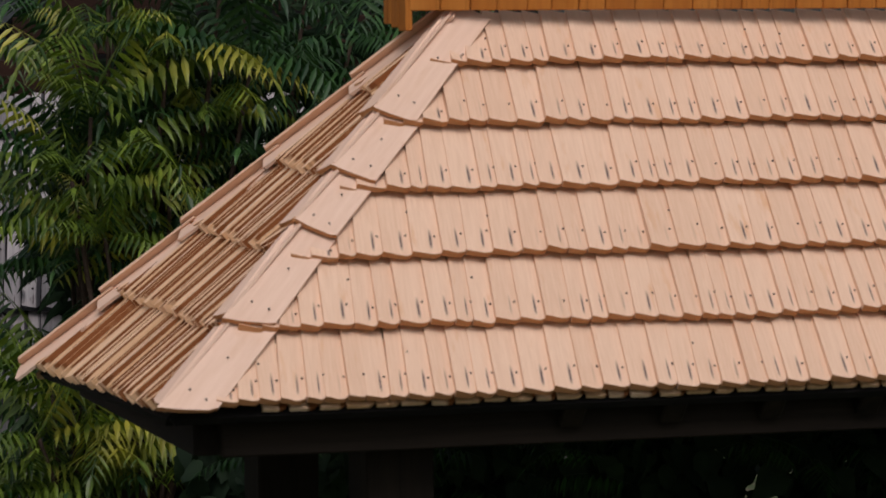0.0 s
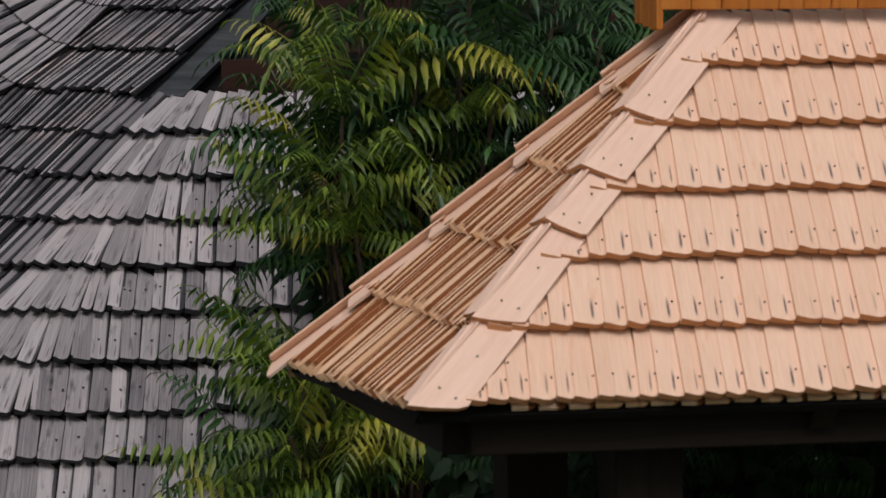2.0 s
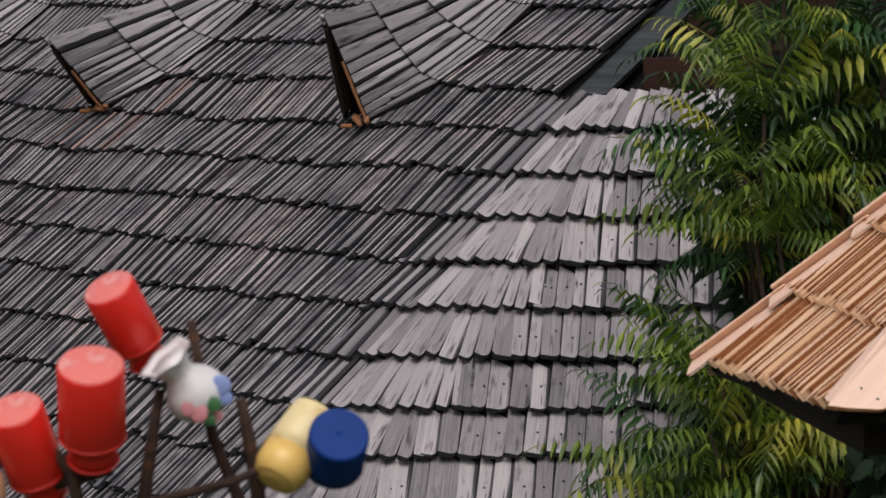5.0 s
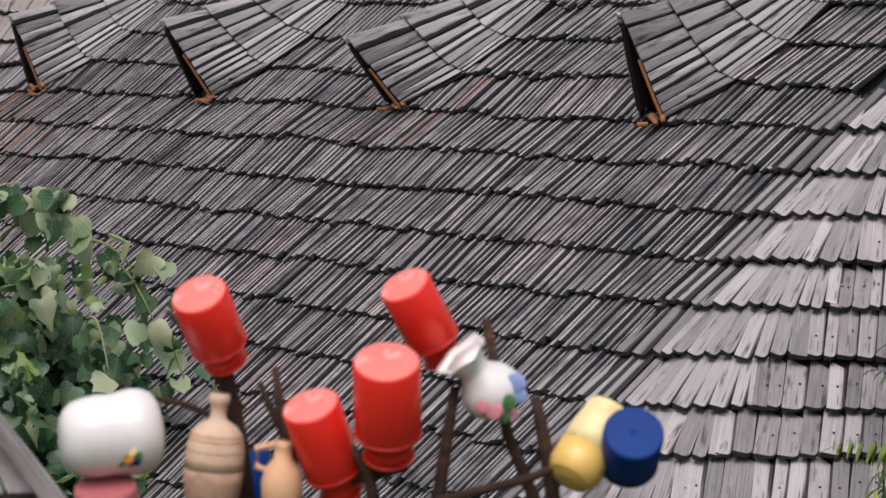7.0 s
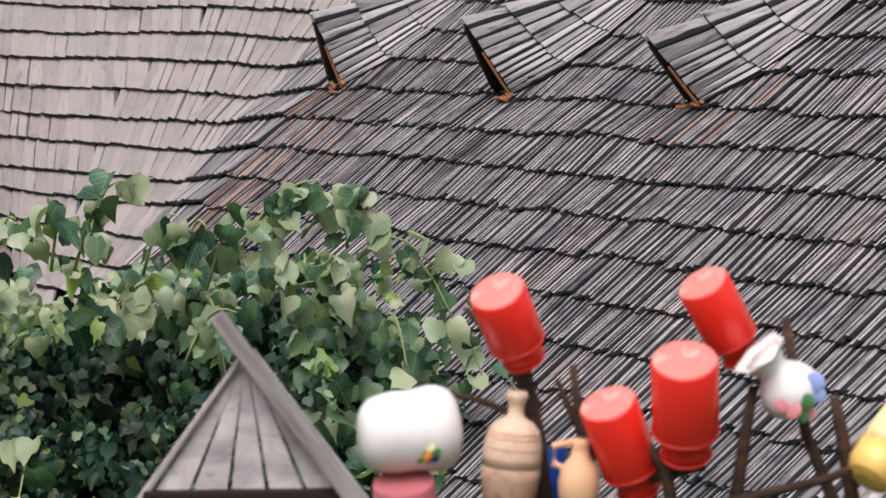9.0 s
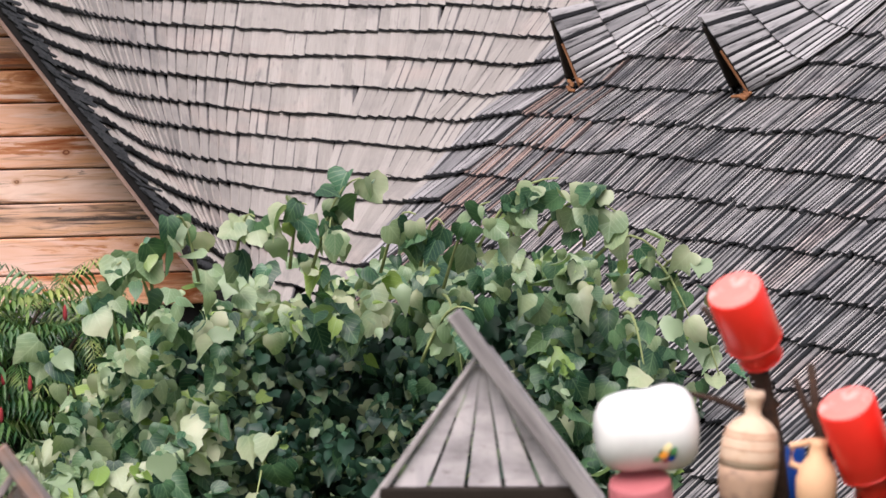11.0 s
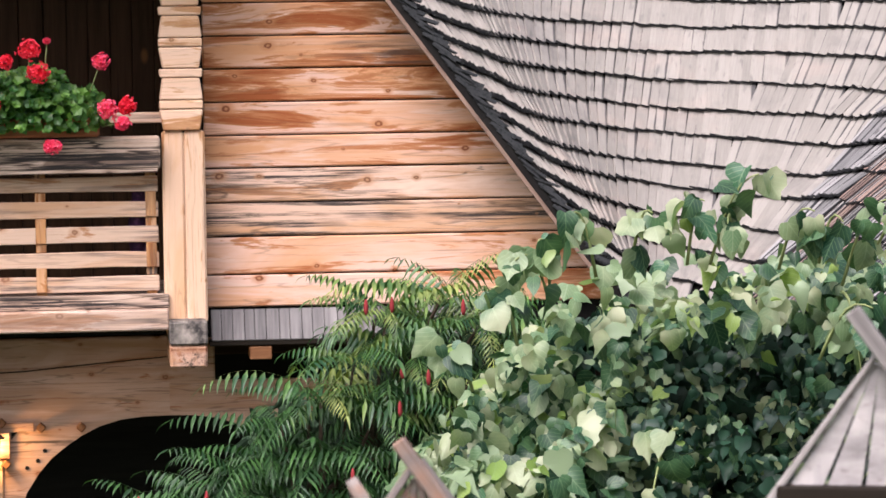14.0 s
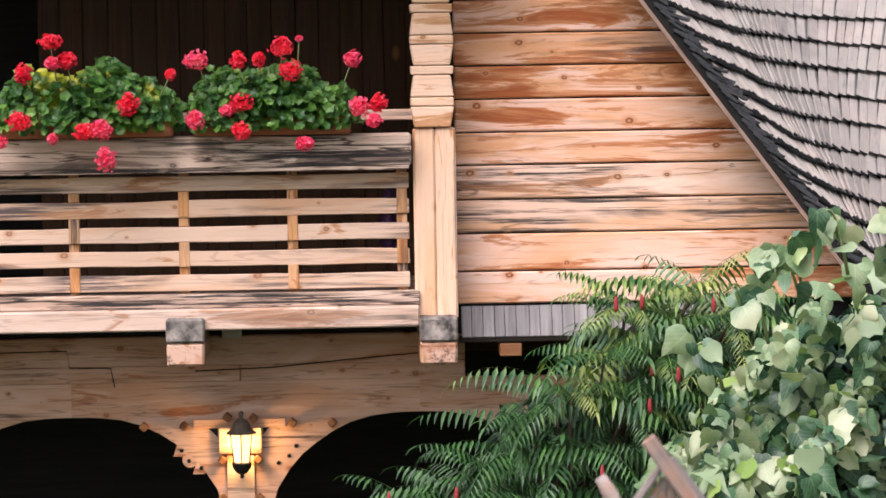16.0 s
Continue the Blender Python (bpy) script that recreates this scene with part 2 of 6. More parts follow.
M_VENT = shingle_mat("vent_shingle", (0.10, 0.097, 0.102), (0.45, 0.426, 0.43), (0.03, 0.03, 0.034), 0.55, 0.72, grain=(5, 0.7, 1), spread=0.6, gap_shade=(1.22, 1.30, (0.02, 0.02, 0.022)))
M_RUST = shingle_mat("reddish_shingle", (0.12, 0.08, 0.07), (0.38, 0.275, 0.24), (0.06, 0.045, 0.045), 0.55, 0.72, grain=(2.5, 0.5, 1), spread=0.6, gap_shade=(0.85, 0.97, (0.03, 0.022, 0.022)))
# weathered end grain, darkened further for the shade on down-facing butts
M_BUTT = paint_mat("shaded_end_grain", (0.045, 0.046, 0.05), 0.9, (0.02, 0.022, 0.024), 0.5, 0.65, 40)
M_BUTT_NEW = paint_mat("fresh_end_grain", (0.56, 0.27, 0.12), 0.85, (0.40, 0.17, 0.07), 0.5, 0.65, 40)
# near-black base colour with the shade of undersides and recesses in it
M_UNDER = plank_mat("shade_dark_boards", (0.008, 0.007, 0.007), (0.018, 0.016, 0.015), (0.006, 0.006, 0.006))
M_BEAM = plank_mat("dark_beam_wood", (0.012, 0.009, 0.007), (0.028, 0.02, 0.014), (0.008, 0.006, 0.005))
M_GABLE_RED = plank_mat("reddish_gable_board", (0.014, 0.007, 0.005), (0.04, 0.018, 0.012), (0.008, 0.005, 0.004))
M_RIDGE = plank_mat("orange_ridge_board", (0.43, 0.145, 0.024), (0.58, 0.235, 0.05), (0.34, 0.105, 0.02))
M_WALL = timber_mat("larch_cladding", (0.80, 0.545, 0.465), (0.68, 0.345, 0.185), (0.36, 0.10, 0.035), (0.07, 0.05, 0.047), (0.42, 0.52, 0.57, 0.74), flow=0.8, crack=0.3)
M_WALL_RED = timber_mat("flamed_larch_cladding", (0.80, 0.535, 0.45), (0.70, 0.34, 0.17), (0.36, 0.105, 0.038), (0.07, 0.05, 0.047), (0.40, 0.495, 0.57, 0.72), flow=1.0, crack=0.25)
M_WALL_GREY = timber_mat("weathered_larch_cladding", (0.76, 0.52, 0.42), (0.62, 0.34, 0.19), (0.30, 0.12, 0.06), (0.075, 0.058, 0.052), (0.44, 0.56, 0.57, 0.55), flow=0.8, crack=0.6)
M_POST = timber_mat("yellow_spruce", (0.74, 0.51, 0.385), (0.64, 0.37, 0.21), (0.40, 0.18, 0.08), (0.14, 0.10, 0.085), (0.46, 0.57, 0.57, 0.66), 0.9, crack=0.2)
M_OLD = timber_mat("weathered_beam", (0.60, 0.455, 0.38), (0.40, 0.275, 0.21), (0.15, 0.105, 0.09), (0.035, 0.03, 0.03), (0.44, 0.55, 0.57, 0.55), 0.9, crack=1.0)
M_SLAT = timber_mat("railing_slat", (0.62, 0.44, 0.345), (0.53, 0.31, 0.19), (0.34, 0.14, 0.065), (0.12, 0.09, 0.085), (0.46, 0.585, 0.57, 0.59), 0.9, crack=0.25)
M_FRONT = timber_mat("greyed_spruce_beam", (0.56, 0.41, 0.345), (0.47, 0.31, 0.235), (0.30, 0.15, 0.09), (0.10, 0.08, 0.075), (0.46, 0.60, 0.57, 0.58), 0.8, crack=0.3)
M_UPRIGHT = timber_mat("orange_railing_upright", (0.58, 0.34, 0.20), (0.50, 0.24, 0.10), (0.30, 0.11, 0.04), (0.10, 0.07, 0.06), (0.40, 0.54, 0.57, 0.62), 0.5)
M_TRIM = plank_mat("brown_verge_trim", (0.17, 0.105, 0.085), (0.34, 0.23, 0.185), (0.10, 0.06, 0.05))
# brown boards darkened in colour for the shade of the loggia
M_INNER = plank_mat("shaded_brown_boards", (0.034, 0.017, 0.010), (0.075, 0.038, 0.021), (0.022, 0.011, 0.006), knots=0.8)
M_SILL = timber_mat("lower_wall_beam", (0.54, 0.35, 0.275), (0.43, 0.235, 0.15), (0.30, 0.10, 0.045), (0.11, 0.075, 0.06), (0.44, 0.59, 0.57, 0.66), 1.0, 1.3)
M_END = plank_mat("sawn_beam_end", (0.11, 0.10, 0.095), (0.46, 0.39, 0.35), (0.045, 0.04, 0.04), 0.5, 0.66, along=(6, 6, 6))
M_SKIRT = plank_mat("grey_skirt_board", (0.12, 0.11, 0.115), (0.30, 0.275, 0.28), (0.07, 0.065, 0.07))
M_SLATE = plank_mat("blue_grey_barge", (0.024, 0.029, 0.033), (0.078, 0.086, 0.09), (0.015, 0.018, 0.02))
M_GABLE = plank_mat("pale_gable_board", (0.29, 0.265, 0.26), (0.53, 0.485, 0.47), (0.14, 0.125, 0.125), 0.55, 0.7)
M_RED = paint_mat("red_enamel", (0.76, 0.026, 0.016), 0.32, (0.04, 0.015, 0.015), 0.7, 0.74)
M_BLUE = paint_mat("blue_enamel", (0.005, 0.038, 0.20), 0.48)
M_YELLOW = paint_mat("yellow_enamel", (0.80, 0.66, 0.34), 0.4, (0.66, 0.42, 0.12), 0.6, 0.75)
M_WHITE = paint_mat("white_enamel", (0.74, 0.72, 0.70), 0.25, (0.60, 0.52, 0.44), 0.70, 0.78)
M_CLAY = paint_mat("brown_clay", (0.56, 0.36, 0.25), 0.6, (0.42, 0.25, 0.17), 0.55, 0.7, 30)
M_CLAY_PALE = paint_mat("pale_clay_band", (0.62, 0.45, 0.33), 0.6, (0.5, 0.33, 0.22), 0.55, 0.7, 18)
M_CLAY_BURNT = paint_mat("scorched_clay", (0.40, 0.26, 0.18), 0.65, (0.20, 0.13, 0.10), 0.5, 0.7, 22)
M_PINK = paint_mat("dusty_pink_enamel", (0.42, 0.13, 0.14), 0.45)
M_STICK = plank_mat("dark_branch_bark", (0.022, 0.014, 0.011), (0.06, 0.035, 0.024), (0.09, 0.04, 0.02), 0.6, 0.75, size=3)
M_IRON = paint_mat("black_iron", (0.012, 0.011, 0.012), 0.5)
M_LAMP_CAP = paint_mat("weathered_lamp_metal", (0.10, 0.075, 0.06), 0.55)
M_NAIL = paint_mat("nail_steel", (0.035, 0.03, 0.035), 0.5)
# sumac leaf colour repeated darker, for fronds that stand in shade
M_SUMAC_SHADE = leaf_mat("shaded_sumac_leaf", (0.007, 0.036, 0.010), (0.062, 0.155, 0.036), None, rough=0.5, leak=0.2)
M_SUMAC = leaf_mat("sumac_leaf", (0.012, 0.046, 0.008), (0.26, 0.36, 0.04), (0.54, 0.49, 0.07), 0.54, 0.68, leak=0.28)
M_SUMAC_B = leaf_mat("fresh_sumac_leaf", (0.012, 0.058, 0.022), (0.13, 0.25, 0.06), (0.38, 0.41, 0.12), 0.53, 0.72, leak=0.27)
M_VINE = leaf_mat("vine_leaf", (0.006, 0.036, 0.019), (0.085, 0.175, 0.078), (0.17, 0.26, 0.13), 0.57, 0.73, leak=0.25, veins=(0.22, 0.32, 0.16), stray=((0.17, 0.26, 0.06), (0.24, 0.31, 0.19)))
M_FERN = leaf_mat("deep_green_frond", (0.006, 0.035, 0.008), (0.05, 0.15, 0.03), None, leak=0.2)
# vine leaf colour repeated darker, for the shade inside the tangle
M_VINE_SHADE = leaf_mat("shaded_vine_leaf", (0.005, 0.026, 0.017), (0.034, 0.092, 0.055), None, rough=0.5, leak=0.18)
# leaf colour kept near black for shade inside crowns and behind the shelter
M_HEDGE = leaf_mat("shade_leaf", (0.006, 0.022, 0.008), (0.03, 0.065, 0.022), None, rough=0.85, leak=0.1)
M_AMBER = paint_mat("amber_enamel", (0.76, 0.50, 0.14), 0.35, (0.5, 0.2, 0.04), 0.62, 0.75)
M_STEM = paint_mat("green_stem", (0.26, 0.30, 0.13), 0.6)
M_BARK = plank_mat("brown_bark", (0.03, 0.02, 0.014), (0.08, 0.055, 0.04), (0.02, 0.014, 0.01))
M_GER_LEAF = leaf_mat("geranium_leaf", (0.016, 0.075, 0.016), (0.17, 0.33, 0.06), (0.50, 0.48, 0.05), 0.60, 0.68)
M_GER_PINK = leaf_mat("pink_geranium_petal", (0.74, 0.04, 0.15), (0.90, 0.20, 0.34), None, leak=0.45)
M_GER = leaf_mat("geranium_petal", (0.70, 0.014, 0.05), (0.88, 0.07, 0.14), None, leak=0.45)
M_DRUPE = paint_mat("red_sumac_cone", (0.26, 0.035, 0.04), 0.9)
M_TERRA = paint_mat("terracotta_box", (0.36, 0.13, 0.07), 0.7)
M_GROUND = paint_mat("dark_grass_ground", (0.05, 0.07, 0.03), 0.95, (0.09, 0.075, 0.05), 0.5, 0.65, 3)


# ---- building helpers ----
def mesh_of(name, verts, faces, material, uvs=None):
    me = bpy.data.meshes.new(name)
    me.from_pydata([tuple(v) for v in verts], [], faces)
    if uvs is not None:
        layer = me.uv_layers.new(name="UVMap")
        idx = np.empty(len(me.loops), dtype=np.int32)
        me.loops.foreach_get("vertex_index", idx)
        layer.data.foreach_set("uv", np.asarray(uvs, dtype=np.float32)[idx].ravel())
    if material:
        me.materials.append(material)
    me.update()
    return me


def link(name, me, parent=None, m=None, label=""):
    ob = new(name, me)
    if parent:
        ob.parent = parent
    if m is not None:
        ob.matrix_basis = m
    return tagged(ob, label)


def part(name, bm, material, parent, label="", m=None, smooth=False):
    me = bpy.data.meshes.new(name)
    bm.normal_update()
    bm.to_mesh(me)
    bm.free()
    me.materials.append(material)
    if smooth:
        for f in me.polygons:
            f.use_smooth = True
    return link(name, me, parent, m, label)


def thing(name, label, category, m=None, group="", kind=""):
    ob = new(name)
    ob.empty_display_size = 0.1
    if m is not None:
        ob.matrix_basis = m
    return tagged(ob, label, category, group, kind)


def box_bm(size, bevel=0.004, centre=(0, 0, 0)):
    bm = bmesh.new()
    bmesh.ops.create_cube(bm, size=1)
    for v in bm.verts:
        v.co = Vector((v.co.x * size[0] + centre[0], v.co.y * size[1] + centre[1], v.co.z * size[2] + centre[2]))
    if bevel:
        bmesh.ops.bevel(bm, geom=bm.edges[:], offset=bevel, segments=1, affect="EDGES")
    return bm


def beam(name, a, b, w, h, material, parent=None, label="", bevel=0.004, up=(0, 0, 1), wobble=0.0):
    """A squared timber from a to b, its own x along its length."""
    a, b = Vector(a), Vector(b)
    x = (b - a).normalized()
    z = (Vector(up) - x * x.dot(Vector(up))).normalized()
    y = z.cross(x)
    m = Matrix((x, y, z)).transposed().to_4x4()
    m.translation = (a + b) / 2
    n = max(2, int((b - a).length / 0.25)) if wobble else 1
    bm = box_bm(((b - a).length, w, h), 0)
    if wobble:
        bmesh.ops.subdivide_edges(bm, edges=[e for e in bm.edges if abs(e.verts[0].co.x - e.verts[1].co.x) > 1e-5], cuts=n)
        for v in bm.verts:
            k = noise.noise(Vector((v.co.x * 2.3, v.co.z * 9 + 7 * m.translation.z, v.co.y * 5)))
            v.co.z += wobble * k
    if bevel:
        bmesh.ops.bevel(bm, geom=[e for e in bm.edges if e.calc_face_angle(0) > 0.6], offset=bevel, segments=1, affect="EDGES")
    return part(name, bm, material, parent, label, m)


def tube(name, points, radii, material, parent=None, label="", sides=7, m=None):
    """A round limb through points, tapering by radii."""
    pts = [Vector(q) for q in points]
    verts, faces = [], []
    for i, q in enumerate(pts):
        d = (pts[min(i + 1, len(pts) - 1)] - pts[max(i - 1, 0)]).normalized()
        s = d.cross(Vector((0.3, 0.2, 1)) if abs(d.z) < 0.9 else Vector((1, 0, 0))).normalized()
        u = d.cross(s)
        for k in range(sides):
            a = 2 * math.pi * k / sides
            verts.append(q + (s * math.cos(a) + u * math.sin(a)) * radii[i])
    for i in range(len(pts) - 1):
        for k in range(sides):
            k2 = (k + 1) % sides
            faces.append((i * sides + k, i * sides + k2, (i + 1) * sides + k2, (i + 1) * sides + k))
    faces.append(tuple(range(sides))[::-1])
    faces.append(tuple((len(pts) - 1) * sides + k for k in range(sides)))
    me = mesh_of(name, verts, faces, material)
    for f in me.polygons:
        f.use_smooth = True
    return link(name, me, parent, m, label)


# ---- shingles: a few shapes, laid many times ----
def shingle_shape(kind, seed):
    """Unit shingle: x across (-0.5 to 0.5), y up its length from the butt, z its thickness. Returns verts, faces, uvs."""
    rnd = random.Random(seed)
    if kind == "round":
        r = 0.34 + 0.16 * rnd.random()
        out = [(-0.5, 0.012 * rnd.random()), (0.5 - r, 0.006 * rnd.random())]
        out += [(0.5 - r + r * math.sin(a), r * 0.27 * (1 - math.cos(a))) for a in (0.4, 0.8, 1.2, 1.57)]
    elif kind == "point":
        out = [(-0.5, 0.10), (-0.1, 0.0), (0.15, 0.0), (0.5, 0.07 + 0.05 * rnd.random())]
    else:
        k = 0.05 * (rnd.random() - 0.5)
        out = [(-0.5, max(0, k)), (-0.1, 0.0), (0.38, max(0, -k)), (0.5, 0.03)]
    out += [(0.5 + 0.02 * rnd.random(), 1.0), (-0.5, 1.0)]
    n = len(out)
    skew = 0.1 if kind == "point" else 0.35
    verts = [(x, y, 0.0) for x, y in out]
    verts += [(x, y, (1 - skew * (x + 0.5)) * (1 - 0.35 * y) + 0.07 * (rnd.random() - 0.5)) for x, y in out]
    faces = [tuple(range(n))[::-1], tuple(range(n, 2 * n))]
    faces += [(k, (k + 1) % n, n + (k + 1) % n, n + k) for k in range(n)]
    uvs = [(x + 0.5, y) for x, y in out] * 2
    return verts, faces, uvs, [0, 0] + [1 if k < n - 3 else 0 for k in range(n)]


SHAPES = {k: [shingle_shape(k, s) for s in range(6)] for k in ("round", "point", "square")}
SHAPE_MESH = {}


def frame_at(o, x, y, sx, sy, sz, roll=0.0, twist=0.0):
    """Pose with axes near x (across) and y (up the slope), scaled."""
    y = y.normalized()
    z = x.cross(y).normalized()
    x = y.cross(z)
    r = Matrix((x, y, z)).transposed().to_4x4() @ Matrix.Rotation(twist, 4, "Z") @ Matrix.Rotation(roll, 4, "Y")
    m = Matrix.Translation(o) @ r @ Matrix.Diagonal((sx, sy, sz, 1))
    return m


def end_grain(me, slots, butt):
    """Gives the sawn or split lower ends of shingles their own weathered end grain; M_BUTT's colour also holds their
    shade.
    """
    if butt:
        me.materials.append(butt)
        me.polygons.foreach_set("material_index", np.asarray(slots, dtype=np.int32))
    return me


def lay(pieces, parent, kind, material, name="shingle", most=300, butt=None):
    """Lays pieces (pose, shape number): the first ones as objects, the rest joined in one mesh."""
    for m, k in pieces[:most]:
        key = (kind, k, material.name)
        if key not in SHAPE_MESH:
            v, f, u, e = SHAPES[kind][k]
            SHAPE_MESH[key] = end_grain(mesh_of(name, v, f, material, u), e, butt)
        ob = new(name, SHAPE_MESH[key])
        ob.parent = parent
        ob.matrix_basis = m
    rest = pieces[most:]
    if not rest:
        return
    verts, faces, uvs, slots = [], [], [], []
    for m, k in rest:
        v, f, u, e = SHAPES[kind][k]
        slots += e
        base = len(verts)
        a = np.array(m)
        q = np.array(v) @ a[:3, :3].T + a[:3, 3]
        verts.extend(map(tuple, q))
        uvs.extend(u)
        faces.extend(tuple(i + base for i in face) for face in f)
    ob = link(name + "_rows", end_grain(mesh_of(name + "_rows", verts, faces, material, uvs), slots, butt), parent)
    tagged(ob, kind="stuff")


def nail_heads(spots, size, parent):
    """Small round nail heads at places with their normals."""
    verts, faces = [], []
    for c, n in spots:
        s = n.cross(UP).normalized()
        t = n.cross(s)
        b = len(verts)
        for k, up in ((size, 0.0005), (size * 0.7, 0.003)):
            for j in range(6):
                a = j * math.pi / 3
                verts.append(c + (s * math.cos(a) + t * math.sin(a)) * k + n * up)
        faces.append(tuple(range(b + 6, b + 12)))
        faces += [(b + j, b + (j + 1) % 6, b + 6 + (j + 1) % 6, b + 6 + j) for j in range(6)]
    tagged(link("nail_heads", mesh_of("nail_heads", verts, faces, M_NAIL), parent, None, "small dark nail heads"), kind="stuff")


def sheet(name, rings, material, parent, label=""):
    """A surface through rows of points."""
    verts, faces = [], []
    w = len(rings[0])
    for r in rings:
        verts.extend(r)
    for i in range(len(rings) - 1):
        for k in range(w - 1):
            faces.append((i * w + k, i * w + k + 1, (i + 1) * w + k + 1, (i + 1) * w + k))
    return link(name, mesh_of(name, verts, faces, material), parent, None, label)


# ---- ground ----
def build_ground():
    bm = bmesh.new()
    bmesh.ops.create_grid(bm, x_segments=60, y_segments=60, size=400)
    for v in bm.verts:
        if v.co.length > 60:
            v.co.z += 3.0 * noise.noise(v.co * 0.01)
    ob = part("ground", bm, M_GROUND, None)
    tagged(ob, "dark mown grass and trodden earth", "ground", kind="structure")


build_ground()

V3 = Vector
UP = V3((0, 0, 1))

# ---- the fresh shingle roof on posts ----
N0 = V3((-0.678, 8.132, 3.103))
EF, EL = V3((0.958, 0.288, 0)).normalized(), V3((-0.288, 0.958, 0)).normalized()
RUN, RISE, LONG, DEEP, SINK = 1.06, 0.985, 4.3, 1.86, 0.055


def front_pt(a, h):
    return N0 + EF * a + EL * (RUN * h) + UP * (RISE * h)


def left_pt(b, h):
    return N0 + EL * b + EF * (RUN * h) + UP * (RISE * h - SINK * (1 - h) * b / DEEP)


def build_fresh_roof():
    rnd = random.Random(5)
    top = thing("shingle_shelter", "open shelter with a hipped roof of fresh pale wooden shingles", "shelter", Matrix.Translation((0, 0, 0)))
    nf = EF.cross((EL * RUN + UP * RISE)).normalized()
    nl = (-EL).cross((EF * RUN + UP * RISE)).normalized()
    yf, yl = (EL * RUN + UP * RISE).normalized(), (EF * RUN + UP * RISE).normalized()
    nb, nr = V3((-nf.x, -nf.y, nf.z)), V3((-nl.x, -nl.y, nl.z))
    slope = math.hypot(RUN, RISE)

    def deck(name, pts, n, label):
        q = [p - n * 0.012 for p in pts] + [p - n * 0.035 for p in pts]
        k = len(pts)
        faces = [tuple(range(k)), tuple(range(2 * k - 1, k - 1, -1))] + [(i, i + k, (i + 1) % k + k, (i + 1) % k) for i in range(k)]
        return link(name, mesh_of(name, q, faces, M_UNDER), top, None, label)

    front = deck("front_slope", [front_pt(0, 0), front_pt(LONG, 0), front_pt(LONG - RUN, 1), front_pt(RUN, 1)], nf, "slope of overlapping fresh round-cornered shingles")
    left = deck("side_slope", [left_pt(DEEP, 0), left_pt(0, 0), left_pt(RUN, 1)], nl, "steep hip end of narrow split shingles seen on edge")
    back = deck("back_slope", [front_pt(LONG, 0) + EL * DEEP, left_pt(DEEP, 0), front_pt(RUN, 1), front_pt(LONG - RUN, 1)], nb, "")
    right = deck("end_slope", [front_pt(LONG, 0), front_pt(LONG, 0) + EL * DEEP, front_pt(LONG - RUN, 1)], nr, "")
    back.data.materials[0] = right.data.materials[0] = M_NEW

    # front rows
    pieces, nails = [], []
    for r in range(6):
        h = r / 6.0
        a = RUN * h + 0.02 + 0.03 * rnd.random()
        end = LONG - RUN * h - 0.05
        sag = 0.0
        while a < end:
            w = rnd.choice((0.046, 0.054, 0.060, 0.066, 0.072, 0.080))
            sag = 0.6 * sag + 0.006 * (rnd.random() - 0.5)
            o = front_pt(a + w / 2, h) + yf * (sag - 0.004) + nf * (0.025 + 0.006 * rnd.random())
            tw = 0.035 * (rnd.random() - 0.5)
            L = (slope / 6.0) * (1.22 if r < 5 else 1.0)
            L = max(0.04, min(L, (a / RUN - h) * slope, ((LONG - a - w) / RUN - h) * slope))
            y = (yf - nf * (0.027 / L)).normalized()
            m = frame_at(o, EF, y, w * 1.05, L, 0.017 + 0.005 * rnd.random(), radians(3.5 + 3.5 * rnd.random()), tw)
            lean_ = Matrix.Identity(4)
            lean_[0][1] = 0.28 * L / w
            m = m @ lean_
            pieces.append((m, rnd.randrange(6)))
            if L > 0.1 and rnd.random() < 0.93:
                nails.append((m @ V3((0.12 + 0.03 * (rnd.random() - 0.5), 0.27 + 0.08 * (rnd.random() - 0.5), 0.80)), nf))
            if rnd.random() < 0.10:
                nails.append((m @ V3((0.1, 0.5 + 0.1 * rnd.random(), 0.80)), nf))
            a += w
    near = [p for p in pieces if (p[0].translation - N0).dot(EF) < 2.6]
    far = [p for p in pieces if (p[0].translation - N0).dot(EF) >= 2.6]
    lay(near + far, front, "round", M_NEW, butt=M_BUTT_NEW)
    # a second, lower layer peeping out under the eaves
    under = []
    a = 0.24
    while a < LONG - 0.24:
        w = 0.05 + 0.03 * rnd.random()
        under.append((frame_at(front_pt(a + w / 2, 0.0) - nf * 0.002 + yf * 0.006 * rnd.random(), EF, yf, w, 0.22, 0.012, 0, 0.03 * (rnd.random() - 0.5)), rnd.randrange(6)))
        a += w
    lay(under, front, "round", M_NEW_EDGE, "starter_shingle", 80)

    # hip end: narrow shingles whose split edges stand up like ribs
    pieces = []
    rows = (0.0, 0.175, 0.36, 0.55, 0.75, 1.0)
    for r in range(5):
        h = rows[r]
        b = b0 = RUN * h
        end = DEEP - (DEEP - RUN) * h
        sag = 0.0
        while b < end:
            w = 0.040 + 0.024 * rnd.random()
            sag = 0.5 * sag + 0.012 * (rnd.random() - 0.5)
            climb = 0.05 * (b - b0) / (end - b0) if r else 0.0
            o = left_pt(b + w / 2, h) + yl * (sag + climb) + nl * (0.004 + 0.004 * rnd.random())
            L = slope * (rows[r + 1] - h) * 1.15 + 0.05
            L = max(0.04, min(L, (b / RUN - h) * slope, ((DEEP - b - w) / (DEEP - RUN) - h) * slope))
            y = (yl - nl * (0.012 / L)).normalized()
            m = frame_at(o, -EL, y, w * 0.80, L, 0.024 + 0.012 * rnd.random(), radians(-2 - 12 * rnd.random()), 0.02 * (rnd.random() - 0.5))
